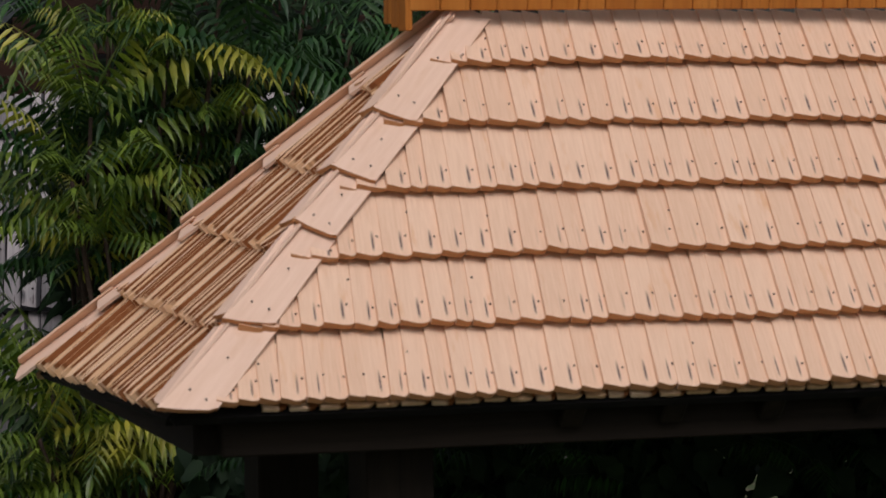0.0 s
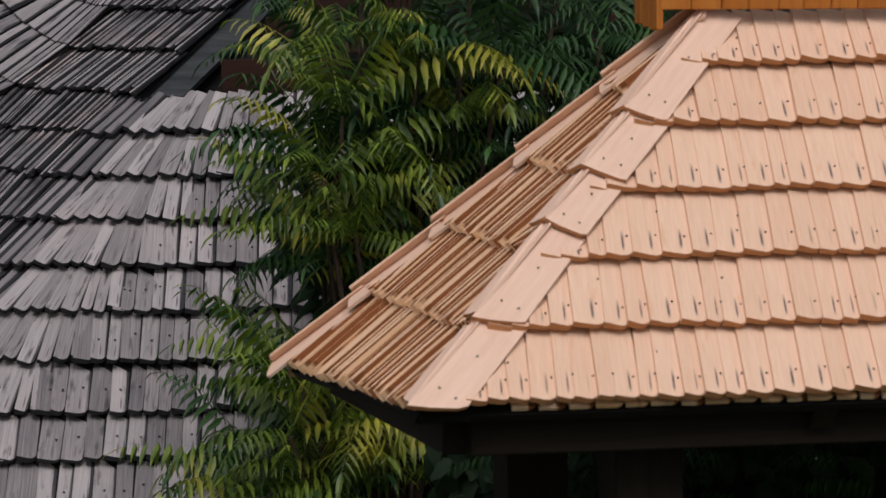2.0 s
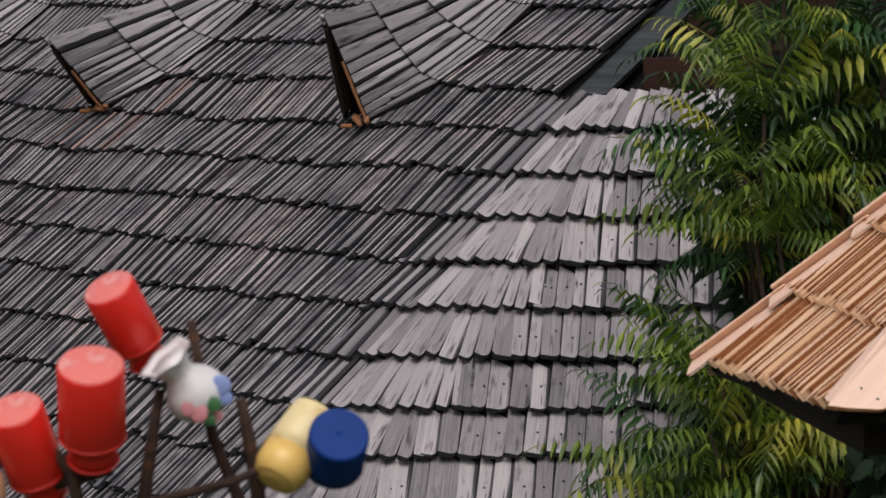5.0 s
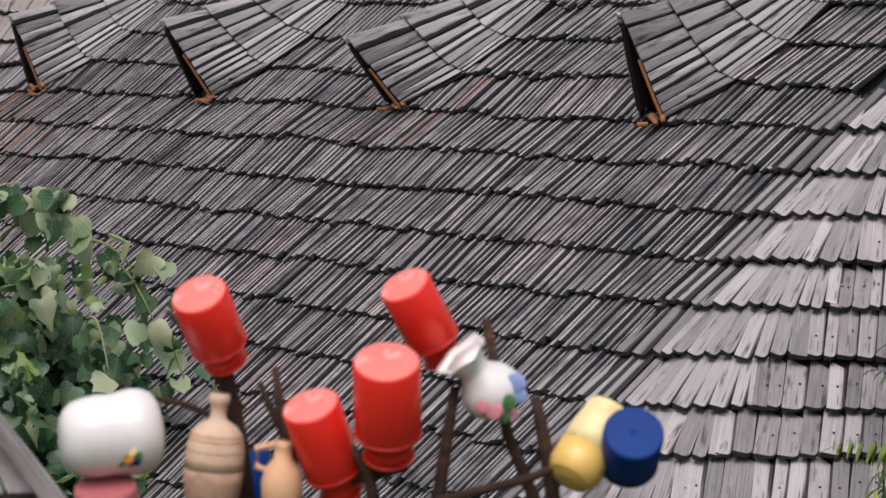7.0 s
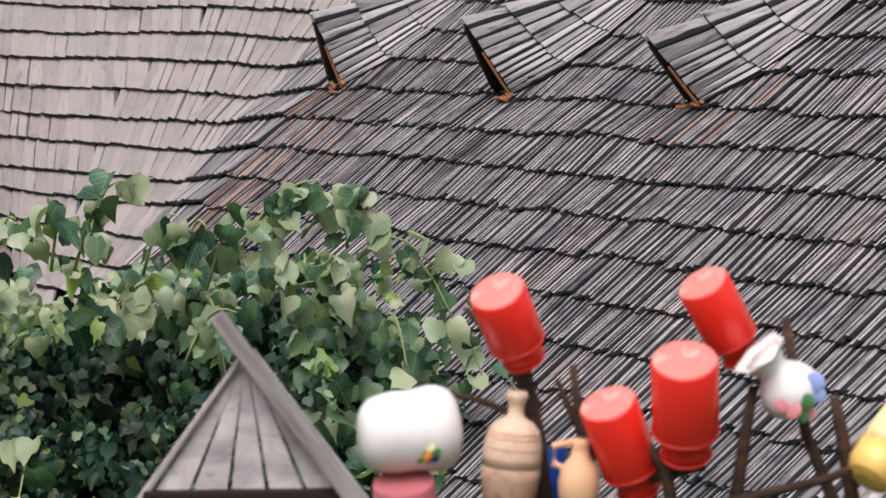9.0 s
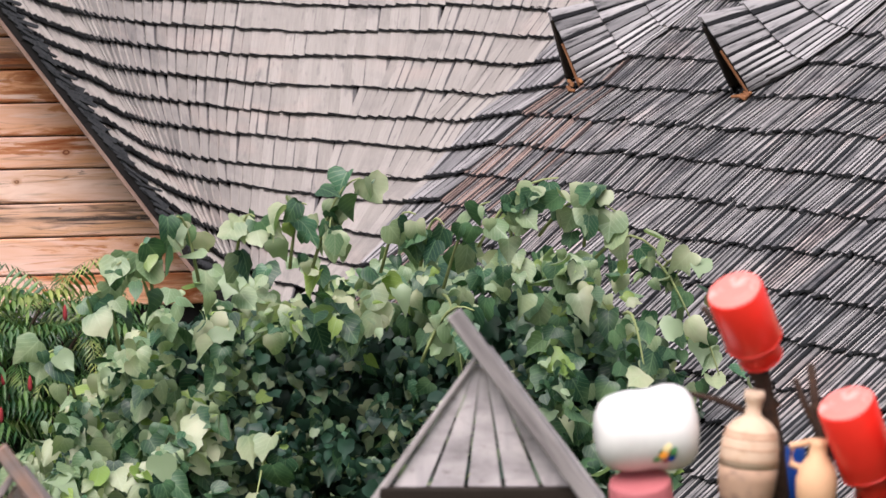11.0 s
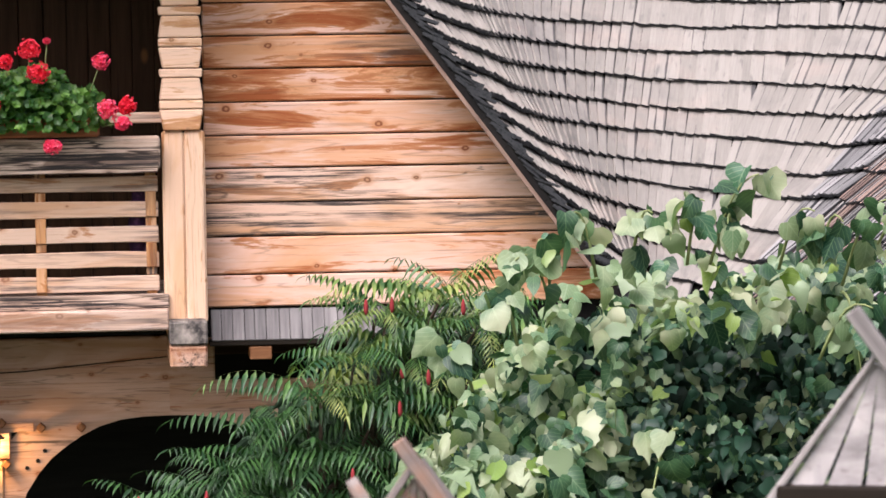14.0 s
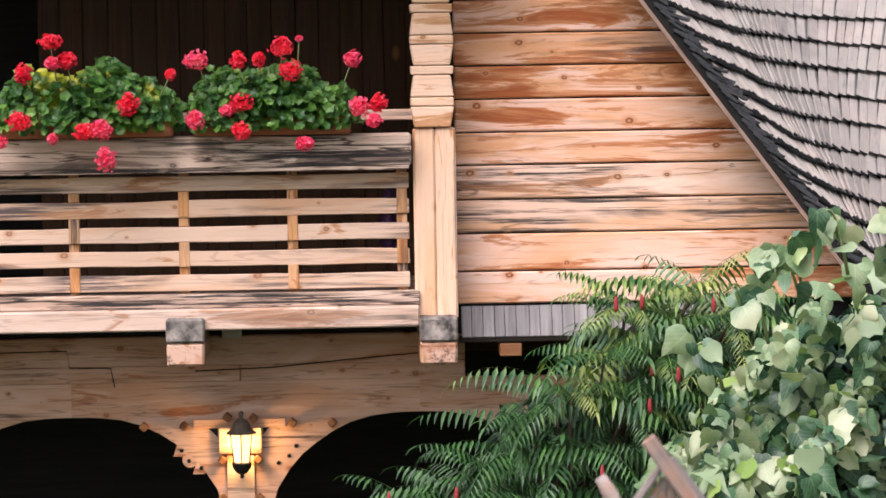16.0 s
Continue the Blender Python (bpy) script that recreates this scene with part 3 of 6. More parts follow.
            pieces.append((m, rnd.randrange(6)))
            b += w
    lay(pieces, left, "point", M_NEW_EDGE)

    # cap boards along the hips, overlapping from the top down
    hip = (EF * RUN + EL * RUN + UP * RISE)
    hl = hip.length
    d = hip.normalized()
    xf = (EF - d * d.dot(EF)).normalized()
    xl = (EL - d * d.dot(EL)).normalized()
    cuts = (0.012, 0.205, 0.425, 0.56, 0.71, 1.0)
    for side, x, n, wd, mat in (("front", xf, nf, 0.118, M_CAP), ("left", xl, nl, 0.066, M_CAP)):
        for i in range(5):
            L = (cuts[i + 1] - cuts[i]) * hl + (0.05 if i < 4 else 0.03)
            o = N0 + d * (cuts[i] * hl - 0.02) + x * (wd / 2 + (-0.016 if side == "front" else -0.038)) + n * (0.040 if side == "front" else 0.034)
            y = (d - n * (0.02 / L)).normalized()
            xx = x if side == "front" else -x
            m = frame_at(o, xx, y, wd * (0.97 + 0.08 * rnd.random()), L, 0.014, 0, 0.03 * (rnd.random() - 0.5))
            cut = (0.735 if i == 0 else 0.45 if i == 1 else 0.1) * (1 if side == "front" else -1) * wd / L
            v, f, u, e = SHAPES["square"][i]
            v = [(a, b + cut * a if b < 0.5 else b, c) for a, b, c in v]
            link("cap_board", end_grain(mesh_of("cap_board", v, f, mat, u), e, M_BUTT_NEW), top, m, "smooth pale cap board nailed along the hip")
            if side == "front":
                for q in ((0.22, 0.12), (-0.18, 0.14), (0.05, 0.5)):
                    nails.append((m @ V3((q[0], q[1] + 0.05 * rnd.random(), 0.98)), nf))
    # far hip of the end slope
    hip2 = left_pt(RUN, 1) - left_pt(DEEP, 0)
    d2 = hip2.normalized()
    x2 = (-EL - d2 * d2.dot(-EL)).normalized()
    c2 = left_pt(DEEP, 0)
    hl2 = hip2.length
    for i in range(5):
        L = 0.2 * hl2 * 1.14
        o = c2 + d2 * (0.2 * i * hl2 - 0.03) + x2 * 0.045 + nl * 0.028
        y = (d2 - nl * (0.02 / L)).normalized()
        m = frame_at(o, x2, y, 0.095, L, 0.014, 0, 0.02 * (rnd.random() - 0.5))
        v, f, u, e = SHAPES["square"][i]
        link("cap_board", mesh_of("cap_board", v, f, M_CAP, u), top, m)
        m = frame_at(o - x2 * 0.05 + UP * 0.022 - nl * 0.02, x2, y, 0.10, L, 0.014, radians(-50), 0.0)
        link("cap_board", mesh_of("cap_board", v, f, M_NEW, u), top, m)
    nail_heads(nails, 0.0032, top)

    # collar of upright boards along the ridge
    a = RUN - 0.157
    while a < LONG - RUN + 0.1:
        w = 0.07 + 0.02 * rnd.random()
        p = front_pt(a + w / 2, 1) - EL * (0.075 + 0.006 * rnd.random()) + UP * 0.006
        beam("ridge_board", p, p + UP * 0.30 - EL * 0.03, 0.02, w * 0.97, M_RIDGE, top, "", 0.003, up=EF)
        a += w
    for k in range(3):
        p = front_pt(RUN - 0.157, 1) + EL * (-0.05 + 0.075 * k) - UP * (0.05 - 0.01 * k)
        beam("ridge_board", p, p + UP * 0.36, 0.02, 0.074, M_RIDGE, top, "", 0.003, up=EL)
    # timber under the roof, coloured near black for the shade there
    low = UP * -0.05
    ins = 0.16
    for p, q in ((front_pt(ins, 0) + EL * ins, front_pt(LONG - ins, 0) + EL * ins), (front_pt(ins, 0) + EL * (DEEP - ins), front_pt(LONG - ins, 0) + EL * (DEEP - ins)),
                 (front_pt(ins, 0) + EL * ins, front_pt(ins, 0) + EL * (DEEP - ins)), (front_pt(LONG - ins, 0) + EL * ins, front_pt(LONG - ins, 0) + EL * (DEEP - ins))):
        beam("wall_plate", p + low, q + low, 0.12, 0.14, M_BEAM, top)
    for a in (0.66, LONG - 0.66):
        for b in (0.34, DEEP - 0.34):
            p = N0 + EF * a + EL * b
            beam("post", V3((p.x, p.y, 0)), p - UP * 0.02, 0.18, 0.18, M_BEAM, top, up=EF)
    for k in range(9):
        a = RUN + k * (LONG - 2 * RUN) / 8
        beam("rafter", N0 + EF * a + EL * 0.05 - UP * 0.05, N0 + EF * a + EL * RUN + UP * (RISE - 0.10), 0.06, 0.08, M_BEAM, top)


# ---- the grey shingled house roof, as courses round a hip and two swept valleys ----
H0, DH = V3((-2.248, 13.413, 3.848)), V3((-0.103, -0.208, -0.162))
K1, DK = V3((-8.144, 18.486, 3.811)), V3((-0.073, -0.232, -0.169))
W1, DW = V3((-10.579, 17.676, 3.945)), V3((0.154, -0.096, -0.160))
G1, DG = V3((-9.818, 15.320, 4.140)), V3((0.093, 0.058, -0.148))
EC = V3((math.cos(radians(6)), math.sin(radians(6)), 0))
EB = V3((K1.x - H0.x, K1.y - H0.y - 0.2, 0)).normalized()
UB = V3((0.151, 0.162, 0.162))
TOP, LOW = -7, 11


def corners(j, verge=0):
    """Plan corners of course j, from the front slope round to the gable's verge."""
    h = H0 + DH * j
    if j < verge:
        h = H0 - UB * j - EB * 0.05
    mid = H0 + DH * j + EC * 0.62
    return mid + EC * 3.4, mid, h, K1 + DK * (j - 1) + EB * (0.10 * max(0, min(1, j - 1))), W1 + DW * (j - 1), G1 + DG * (j - 1)


CLIMB = V3((-0.0204, 0.1946, 0.162))


def bend(a, c, b, ra, rb):
    p = c + (a - c).normalized() * min(ra, 0.45 * (a - c).length)
    q = c + (b - c).normalized() * min(rb, 0.45 * (b - c).length)
    return p, q


def course(j, verge=0):
    """Eight stretches of course j; each maps 0..1 to a point."""
    r, m, h, k, w, g = corners(j, verge)
    h1, h2 = bend(m, h, k, 0.12, 0.05)
    if j < verge:
        h1 = h2 = h
    k1, k2 = bend(h, k, w, 0.15, 1.0)
    w1, w2 = bend(k, w, g, 0.9, 0.9)

    def line(a, b):
        return lambda u: a.lerp(b, u)

    def arc(a, c, b):
        pts = [a * (1 - u) ** 2 + c * 2 * u * (1 - u) + b * u * u for u in (i / 20 for i in range(21))]
        ls = [0.0]
        for i in range(20):
            ls.append(ls[-1] + (pts[i + 1] - pts[i]).length)

        def at(u):
            s = u * ls[-1]
            i = next((k for k in range(20) if ls[k + 1] >= s), 19)
            return pts[i].lerp(pts[i + 1], (s - ls[i]) / max(1e-9, ls[i + 1] - ls[i]))
        return at

    depth = 0.07 if j < 5 else 0.035

    def sagging(at, drop):
        return lambda u: at(u) - UP * drop(u)

    def into_valley(u):
        full = 0.10 if j < 2 else depth
        return full * min(1.0, u / 0.4) * (1 - u) + depth * u * min(1.0, u / 0.4)
    return [line(r, m), line(m, h1), arc(h1, h, h2), line(h2, k1), sagging(arc(k1, k, k2), into_valley), sagging(line(k2, w1), lambda u: depth),
            sagging(arc(w1, w, w2), lambda u: depth * (1 - 0.35 * u)), sagging(line(w2, g), lambda u: 0.65 * depth * (1 - u))]


def wavy(p, amount=0.02):
    return p + UP * (amount * noise.noise(V3((p.x * 1.3, p.y * 1.3, p.z * 3.1))) - 0.03)


def slope_of(segs, j0, j1, w_lo, w_hi, roll, thick, seed, lift=0.016, fill=1.04, verge=0, square_to=0.0, span=(0.0, 1.0), fall=None, drop=0.0, jag=0.0):
    """Shingle poses for some stretches of the courses j0 to j1."""
    rnd = random.Random(seed)
    pieces = []
    for j in range(j1, j0 - 1, -1):
        low, high = course(j, verge), course(j - 1, verge)
        for s in segs:
            c, t = low[s], high[s]
            if s == 0:
                t = lambda u, c=c: c(u) + CLIMB
            elif s == 1:
                t = lambda u, a=low[1](0.0) + CLIMB, b=high[1](1.0): a.lerp(b, u)
            n = 24
            pts = [c(i / n) for i in range(n + 1)]
            total = sum((pts[i + 1] - pts[i]).length for i in range(n))
            if total < 0.02:
                continue
            above = [t(i / n) for i in range(n + 1)]
            spread = max(1.0, sum((above[i + 1] - above[i]).length for i in range(n)) / total)
            u = span[0] - 0.5 * rnd.random() * w_lo / total
            sag = 0.0
            while u < span[1]:
                w = w_lo + (w_hi - w_lo) * rnd.random()
                uc = max(0.0, min(1.0, u + 0.5 * w / total))
                p, q = wavy(c(uc)), wavy(t(uc))
                x = (c(max(0, uc - 0.01)) - c(min(1, uc + 0.01))).normalized()
                y = q - p
                y = y - x * (y.dot(x) * square_to)
                if fall:
                    y = y + x * (y.length * max(-0.9, min(0.9, fall.dot(x) / max(0.2, fall.dot(y.normalized())))))
                L = y.length
                nrm = x.cross(y).normalized()
                sag = 0.6 * sag + 0.014 * (rnd.random() - 0.5)
                o = p + nrm * (lift + 0.004 * rnd.random()) + y.normalized() * sag - UP * drop
                yy = (y.normalized() - nrm * (lift / L)).normalized()
                square = math.sqrt(max(0.2, 1 - x.dot(y.normalized()) ** 2))
                lean = roll(s) * (0.7 + 0.6 * rnd.random())
                if jag:
                    o += y.normalized() * (jag * rnd.gauss(0, 0.4)) + nrm * (0.3 * jag * rnd.random())
                    lean += 5.0 * noise.noise(V3((o.x * 2.2, o.y * 2.2, o.z * 7.0)))
                m = frame_at(o, x, yy, w * fill * (square * min(1.8, spread) if square_to < 0.9 else min(1.5, spread)), L * 1.16, thick * (0.75 + 0.5 * rnd.random()), radians(lean), 0.03 * (rnd.random() - 0.5))
                pieces.append((m, rnd.randrange(6)))
                u += w / total
    return pieces


lean_rnd = random.Random(77)


def rib_lean():
    return lean_rnd.uniform(-12, 2)


def build_house_roof():
    roof = thing("house_roof", "big weathered grey wooden shingle roof with swept valleys", "roof", kind="structure")

    def deck(name, segs, j0, j1, label, verge=0):
        rings = []
        for j in range(j0 - 1, j1 + 1):
            cs = course(j, verge)
            ring = []
            for s in segs:
                for i in range(7):
                    p = wavy(cs[s](i / 6))
                    ring.append(p - UP * 0.02)
            rings.append(ring)
        return sheet(name, rings, M_UNDER, roof, label)

    front = deck("front_slope", (0, 1, 2), 1, LOW, "grey front slope with nailed weathered shingles")
    side = deck("side_slope", (3,), 1, LOW, "dark grey side slope of ribbed weathered shingles")
    upper = deck("upper_slope", (3,), TOP, 0, "", 1)
    main = deck("main_slope", (4, 5, 6, 7), TOP, LOW, "pale grey main slope sweeping into a valley")
    p = slope_of((2,), 1, LOW, 0.045, 0.065, lambda s: 1.5, 0.022, 11, lift=0.030, fill=0.82, drop=0.022, jag=0.02)
    lay(p, front, "square", M_FAN, most=60, butt=M_BUTT)
    p = slope_of((1,), 1, LOW, 0.045, 0.080, lambda s: 7.0, 0.022, 12, lift=0.036, fill=0.835, drop=0.028, jag=0.012)
    lay(p, front, "round", M_GREY, most=120, butt=M_BUTT)
    p = slope_of((0,), 1, LOW, 0.046, 0.086, lambda s: 4.5, 0.022, 1, lift=0.040, fill=0.94, drop=0.030)
    p.sort(key=lambda q: (q[0].translation - H0 - EC * 0.5).length)
    nail_rnd = random.Random(52)
    nails = [(q[0] @ V3((nail_rnd.uniform(-0.05, 0.25), nail_rnd.uniform(0.36, 0.52), 0.86)), q[0].to_3x3().col[2].normalized()) for q in p if nail_rnd.random() < 0.8]
    nail_heads(nails, 0.0055, roof)
    lay(p, front, "round", M_GREY, butt=M_BUTT)
    p = slope_of((3,), 1, LOW, 0.022, 0.062, lambda s: rib_lean(), 0.018, 2, lift=0.021, fill=0.95, drop=0.010, jag=0.03)
    p += slope_of((3,), TOP, 0, 0.022, 0.062, lambda s: rib_lean(), 0.018, 4, lift=0.021, fill=0.95, verge=1, drop=0.010, jag=0.03)
    mid = H0.lerp(K1, 0.35) - UP * 0.5
    tint = random.Random(41)
    seat = corners(1)[2].lerp(corners(1)[3], 0.40)

    def rusty(q):
        c = q[0].translation
        far = min((c - (K1 + DK * k)).length for k in range(-3, 9))
        stain = (c - seat).length < 0.45 and c.z < seat.z - 0.02
        return (far < 1.1 and tint.random() < 0.75 * (1 - far / 1.2)) or (stain and tint.random() < 0.45)
    red = [q for q in p if rusty(q)]
    ids = {id(q) for q in red}
    p = [q for q in p if id(q) not in ids]
    lay(red, side, "square", M_RUST, most=60, butt=M_BUTT)
    p.sort(key=lambda q: (q[0].translation - mid).length)
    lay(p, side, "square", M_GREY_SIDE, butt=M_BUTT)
    p = slope_of((4,), TOP, LOW, 0.030, 0.050, lambda s: 2.5, 0.022, 3, lift=0.036, fill=0.88, square_to=0.15, span=(0.0, 0.29))
    p.sort(key=lambda q: (q[0].translation - K1).length)
    lay(p, main, "square", M_FAN, most=60, butt=M_BUTT)
    fan = slope_of((4,), TOP, LOW, 0.040, 0.060, lambda s: 3.0, 0.018, 13, lift=0.028, fill=0.90, square_to=0.45, span=(0.26, 0.58))
    fan += slope_of((4,), TOP, LOW, 0.046, 0.070, lambda s: 3.0, 0.018, 15, lift=0.026, fill=0.97, square_to=0.8, span=(0.54, 1.0))
    across = (W1 - K1).cross(-DW - DK).normalized()
    fall = (UP - across * across.dot(UP)).normalized()
    p = slope_of((5,), TOP, LOW, 0.048, 0.078, lambda s: 6.0, 0.018, 5, lift=0.025, fill=0.93, square_to=1.0, fall=fall) + fan
    p += slope_of((6, 7), TOP, LOW, 0.048, 0.078, lambda s: 5.5, 0.016, 6, lift=0.023, fill=0.96, square_to=1.0, fall=fall)
    mid = K1.lerp(W1, 0.5) - UP * 0.2
    p.sort(key=lambda q: (q[0].translation - mid).length)
    lay(p, main, "round", M_PALE, butt=M_BUTT)

    # slopes that face away, closing the roof
    ra, rb = corners(TOP - 1)[2], corners(TOP - 1)[3]
    dn = V3((0.682, 0.731, 0)) * 3.2 - UP * 2.4
    sheet("back_slope", [[ra, rb], [ra + dn, rb + dn]], M_GREY_SIDE, roof)
    wa, wb = corners(TOP - 1)[3], corners(TOP - 1)[4]
    back = V3((-0.5, 1.0, 0)) * 2.4 - UP * 2.6
    sheet("rear_slope", [[wa, wb], [wa + back, wb + back]], M_GREY_SIDE, roof)

    # small gable above the front slope: its wall, barge board and shadowed boards
    e0, e1 = H0 + EB * 0.13, H0 - UB * (TOP - 1) + EB * 0.13
    e2 = e0 + EC * 3.4
    # wall and boards carry the verge's shade in their near-black colours
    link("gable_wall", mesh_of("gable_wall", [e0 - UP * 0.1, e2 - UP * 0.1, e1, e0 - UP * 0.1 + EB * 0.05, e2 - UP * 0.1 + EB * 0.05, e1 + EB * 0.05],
                                    [(0, 1, 2), (5, 4, 3), (0, 3, 4, 1), (1, 4, 5, 2), (2, 5, 3, 0)], M_UNDER), roof, None, "dark boarded gable, coloured for the shade of its verge")
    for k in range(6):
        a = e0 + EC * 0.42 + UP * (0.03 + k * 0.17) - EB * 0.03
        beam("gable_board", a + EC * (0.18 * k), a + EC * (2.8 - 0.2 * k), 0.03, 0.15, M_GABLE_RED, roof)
    # broad slate-grey barge board under the verge
    b0, b1 = H0 - UP * 0.045, H0 - UP * 0.045 - UB * (TOP - 1)
    across, thick = EC * 0.20, UB.cross(EC).normalized() * 0.03
    q = [b0, b0 + across + UP * 0.006, b1 + across * 0.9, b1]
    q += [p + thick for p in q]
    link("barge_board", mesh_of("barge_board", q, [(0, 1, 2, 3), (7, 6, 5, 4), (0, 4, 5, 1), (1, 5, 6, 2), (2, 6, 7, 3), (3, 7, 4, 0)], M_SLATE), roof, None, "broad slate-grey barge board under the verge")
    # soffit under the verge
    s0, s1 = H0 - EB * 0.04 - UP * 0.035, e1 - EB * 0.17 - UP * 0.035
    sheet("soffit", [[s0, s1], [s0 + EB * 0.18, s1 + EB * 0.18]], M_UNDER, roof)

    build_verge_edges(roof)
    # timber edge along the verge of the cross gable
    for j in range(TOP, LOW):
        a, b = corners(j)[5], corners(j + 1)[5]
        out = V3((0.616, -0.788, 0)) * 0.02
        beam("verge_trim", a + out - UP * 0.125, b + out - UP * 0.125, 0.022, 0.022, M_TRIM, roof, "", 0.002)
        beam("verge_fascia", a - UP * 0.05 + out * 0.2, b - UP * 0.05 + out * 0.2, 0.03, 0.11, M_UNDER, roof, "", 0.002)


def build_verge_edges(roof):
    rnd = random.Random(14)
    verts, faces = [], []
    toward = V3((0.616, -0.788, 0))
    for j in range(TOP, LOW):
        a, b = corners(j)[5], corners(j + 1)[5]
        d = (b - a).normalized()
        side = d.cross(toward).normalized()
        if side.z < 0:
            side = -side
        n = 9
        for i in range(n):
            p = a.lerp(b, (i + rnd.random() * 0.6) / n) + toward * (0.02 + 0.02 * rnd.random()) - UP * (0.01 + 0.03 * rnd.random())
            L, t, w = 0.08 + 0.09 * rnd.random(), 0.010 + 0.008 * rnd.random(), 0.14
            k = len(verts)
            q = (d + side * (0.25 + 0.45 * rnd.random())).normalized()
            u = q.cross(toward).normalized()
            for y in (0.0, -w):
                verts += [p + toward * y, p + q * L + toward * y, p + q * L + u * t + toward * y, p + u * t + toward * y]
            faces += [(k, k + 1, k + 2, k + 3), (k + 7, k + 6, k + 5, k + 4), (k, k + 4, k + 5, k + 1), (k + 1, k + 5, k + 6, k + 2), (k + 2, k + 6, k + 7, k + 3), (k + 3, k + 7, k + 4, k)]
    tagged(link("verge_shingle_ends", mesh_of("verge_shingle_ends", verts, faces, M_BUTT), roof, None, "dark stacked shingle ends at the verge"), kind="stuff")


def side_frame():
    x = EB
    y = UB.normalized()
    return x, y, (-x).cross(y).normalized()


def build_vent(f, j, tall, wide, deep, seed, lean):
    """An eyebrow vent: a mouth that looks down the slope and a shingled cheek that runs back into the roof."""
    rnd = random.Random(seed)
    x, y, n = side_frame()
    base = corners(j)[2].lerp(corners(j)[3], f) - y * 0.035
    vent = thing("roof_vent", "weathered shingled eyebrow vent with a dark triangular mouth", "roof vent", group="vents along the roof")
    near, far = base - x * wide, base + x * wide
    tip = base + n * tall + y * lean
    end = base + y * deep + n * 0.01
    step = UB.length
    last = max(1, round(deep / step))

    def bow(sg, r, up=0.0):
        """Edge r of the cheek's courses: down from the ridge and out into a roof course."""
        u = r / last
        top = tip.lerp(end, u)
        low = base + x * (sg * wide * (1 + 0.35 * u)) + y * (step * r) + n * (0.012 + up * 0.4)
        reach = (0.0, 0.20, 0.26, 0.24, 0.18)[min(4, int(r))]
        reach += ((0.0, 0.20, 0.26, 0.24, 0.18, 0.18)[min(5, int(r) + 1)] - reach) * (r - int(r))
        out = low + x * (sg * reach)
        top = top + (n + x * sg * 0.5) * up
        low = low + x * sg * up * 0.5
        return lambda t: top * (1 - t) ** 2 + (low + x * (sg * reach * 0.15)) * (2 * t * (1 - t)) + out * t * t if r > 0 else top.lerp(low, t)
    # near-black sheet stands in for the shade inside the mouth
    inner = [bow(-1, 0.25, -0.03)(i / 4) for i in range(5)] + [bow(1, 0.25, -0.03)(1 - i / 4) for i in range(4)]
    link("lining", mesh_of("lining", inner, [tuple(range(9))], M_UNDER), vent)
    # cheeks of narrow shingles whose courses sweep out into those of the roof
    for sg in (-1, 1):
        def on(t, r, up=0.0):
            return bow(sg, r, up)(t)
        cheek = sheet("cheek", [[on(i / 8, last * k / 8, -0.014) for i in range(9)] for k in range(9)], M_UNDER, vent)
        for r in range(last):
            runs = [0.0]
            for i in range(24):
                runs.append(runs[-1] + (on((i + 1) / 24, r + 0.3) - on(i / 24, r + 0.3)).length)
            span = runs[-1]
            edges = [0.0]
            while edges[-1] < 1.0:
                w = (0.078 - 0.044 * min(1.0, edges[-1] * 1.1)) * rnd.uniform(0.8, 1.2)
                edges.append(edges[-1] + w / max(0.2, span))
            edges = [e / edges[-1] for e in edges]
            for t0, t1 in zip(edges, edges[1:]):
                gap = 0.07 * (t1 - t0)
                t0, t1 = (float(np.interp((e + g) * span, runs, [i / 24 for i in range(25)])) for e, g in ((t0, gap), (t1, -gap)))
                du = 0.05 * (rnd.random() - 0.5) if r else 0.02 * rnd.random()
                lift, th = 0.016 + 0.008 * rnd.random(), 0.012
                tilt = 0.008 * rnd.random()
                a, b = r + du, min(last, r + 1.12)
                low = [on(t0, a, lift), on(t1, a, lift - tilt), on(t1, b, 0.0), on(t0, b, 0.0)]
                top = [on(t0, a, lift + th), on(t1, a, lift + th - tilt), on(t1, b, 0.008), on(t0, b, 0.008)]
                me = mesh_of("shingle", low + top, [(3, 2, 1, 0), (4, 5, 6, 7), (0, 1, 5, 4), (1, 2, 6, 5), (2, 3, 7, 6), (3, 0, 4, 7)], M_VENT, [(0, 0), (1, 0), (1, 1), (0, 1)] * 2)
                link("shingle", me, cheek)
    # raw orange wood at the mouth's foot and along its near rim
    rim = plank_rim
    beam("rim_board", near.lerp(tip, 0.02) - y * 0.012, near.lerp(tip, 0.60) - y * 0.004, 0.013, 0.014, rim, vent, "raw orange wooden rim", up=y, wobble=0.01)
    for k in range(5):
        c = near + x * rnd.uniform(-0.04, 0.08) - y * rnd.uniform(0.0, 0.05) + n * rnd.uniform(0.0, 0.03)
        beam("splinter", c, c + x * rnd.uniform(0.03, 0.07) + y * rnd.uniform(-0.03, 0.04) + n * rnd.uniform(0.0, 0.03), 0.02, 0.016, rim, vent, "splintered orange wood at its foot", up=n)
    beam("mouth_board", far.lerp(tip, 0.1) + y * 0.02, far.lerp(tip, 0.9) + y * 0.02, 0.03, 0.05, M_BEAM, vent, up=y)


plank_rim = plank_mat("raw_orange_wood", (0.16, 0.065, 0.03), (0.36, 0.17, 0.08), (0.08, 0.035, 0.02))

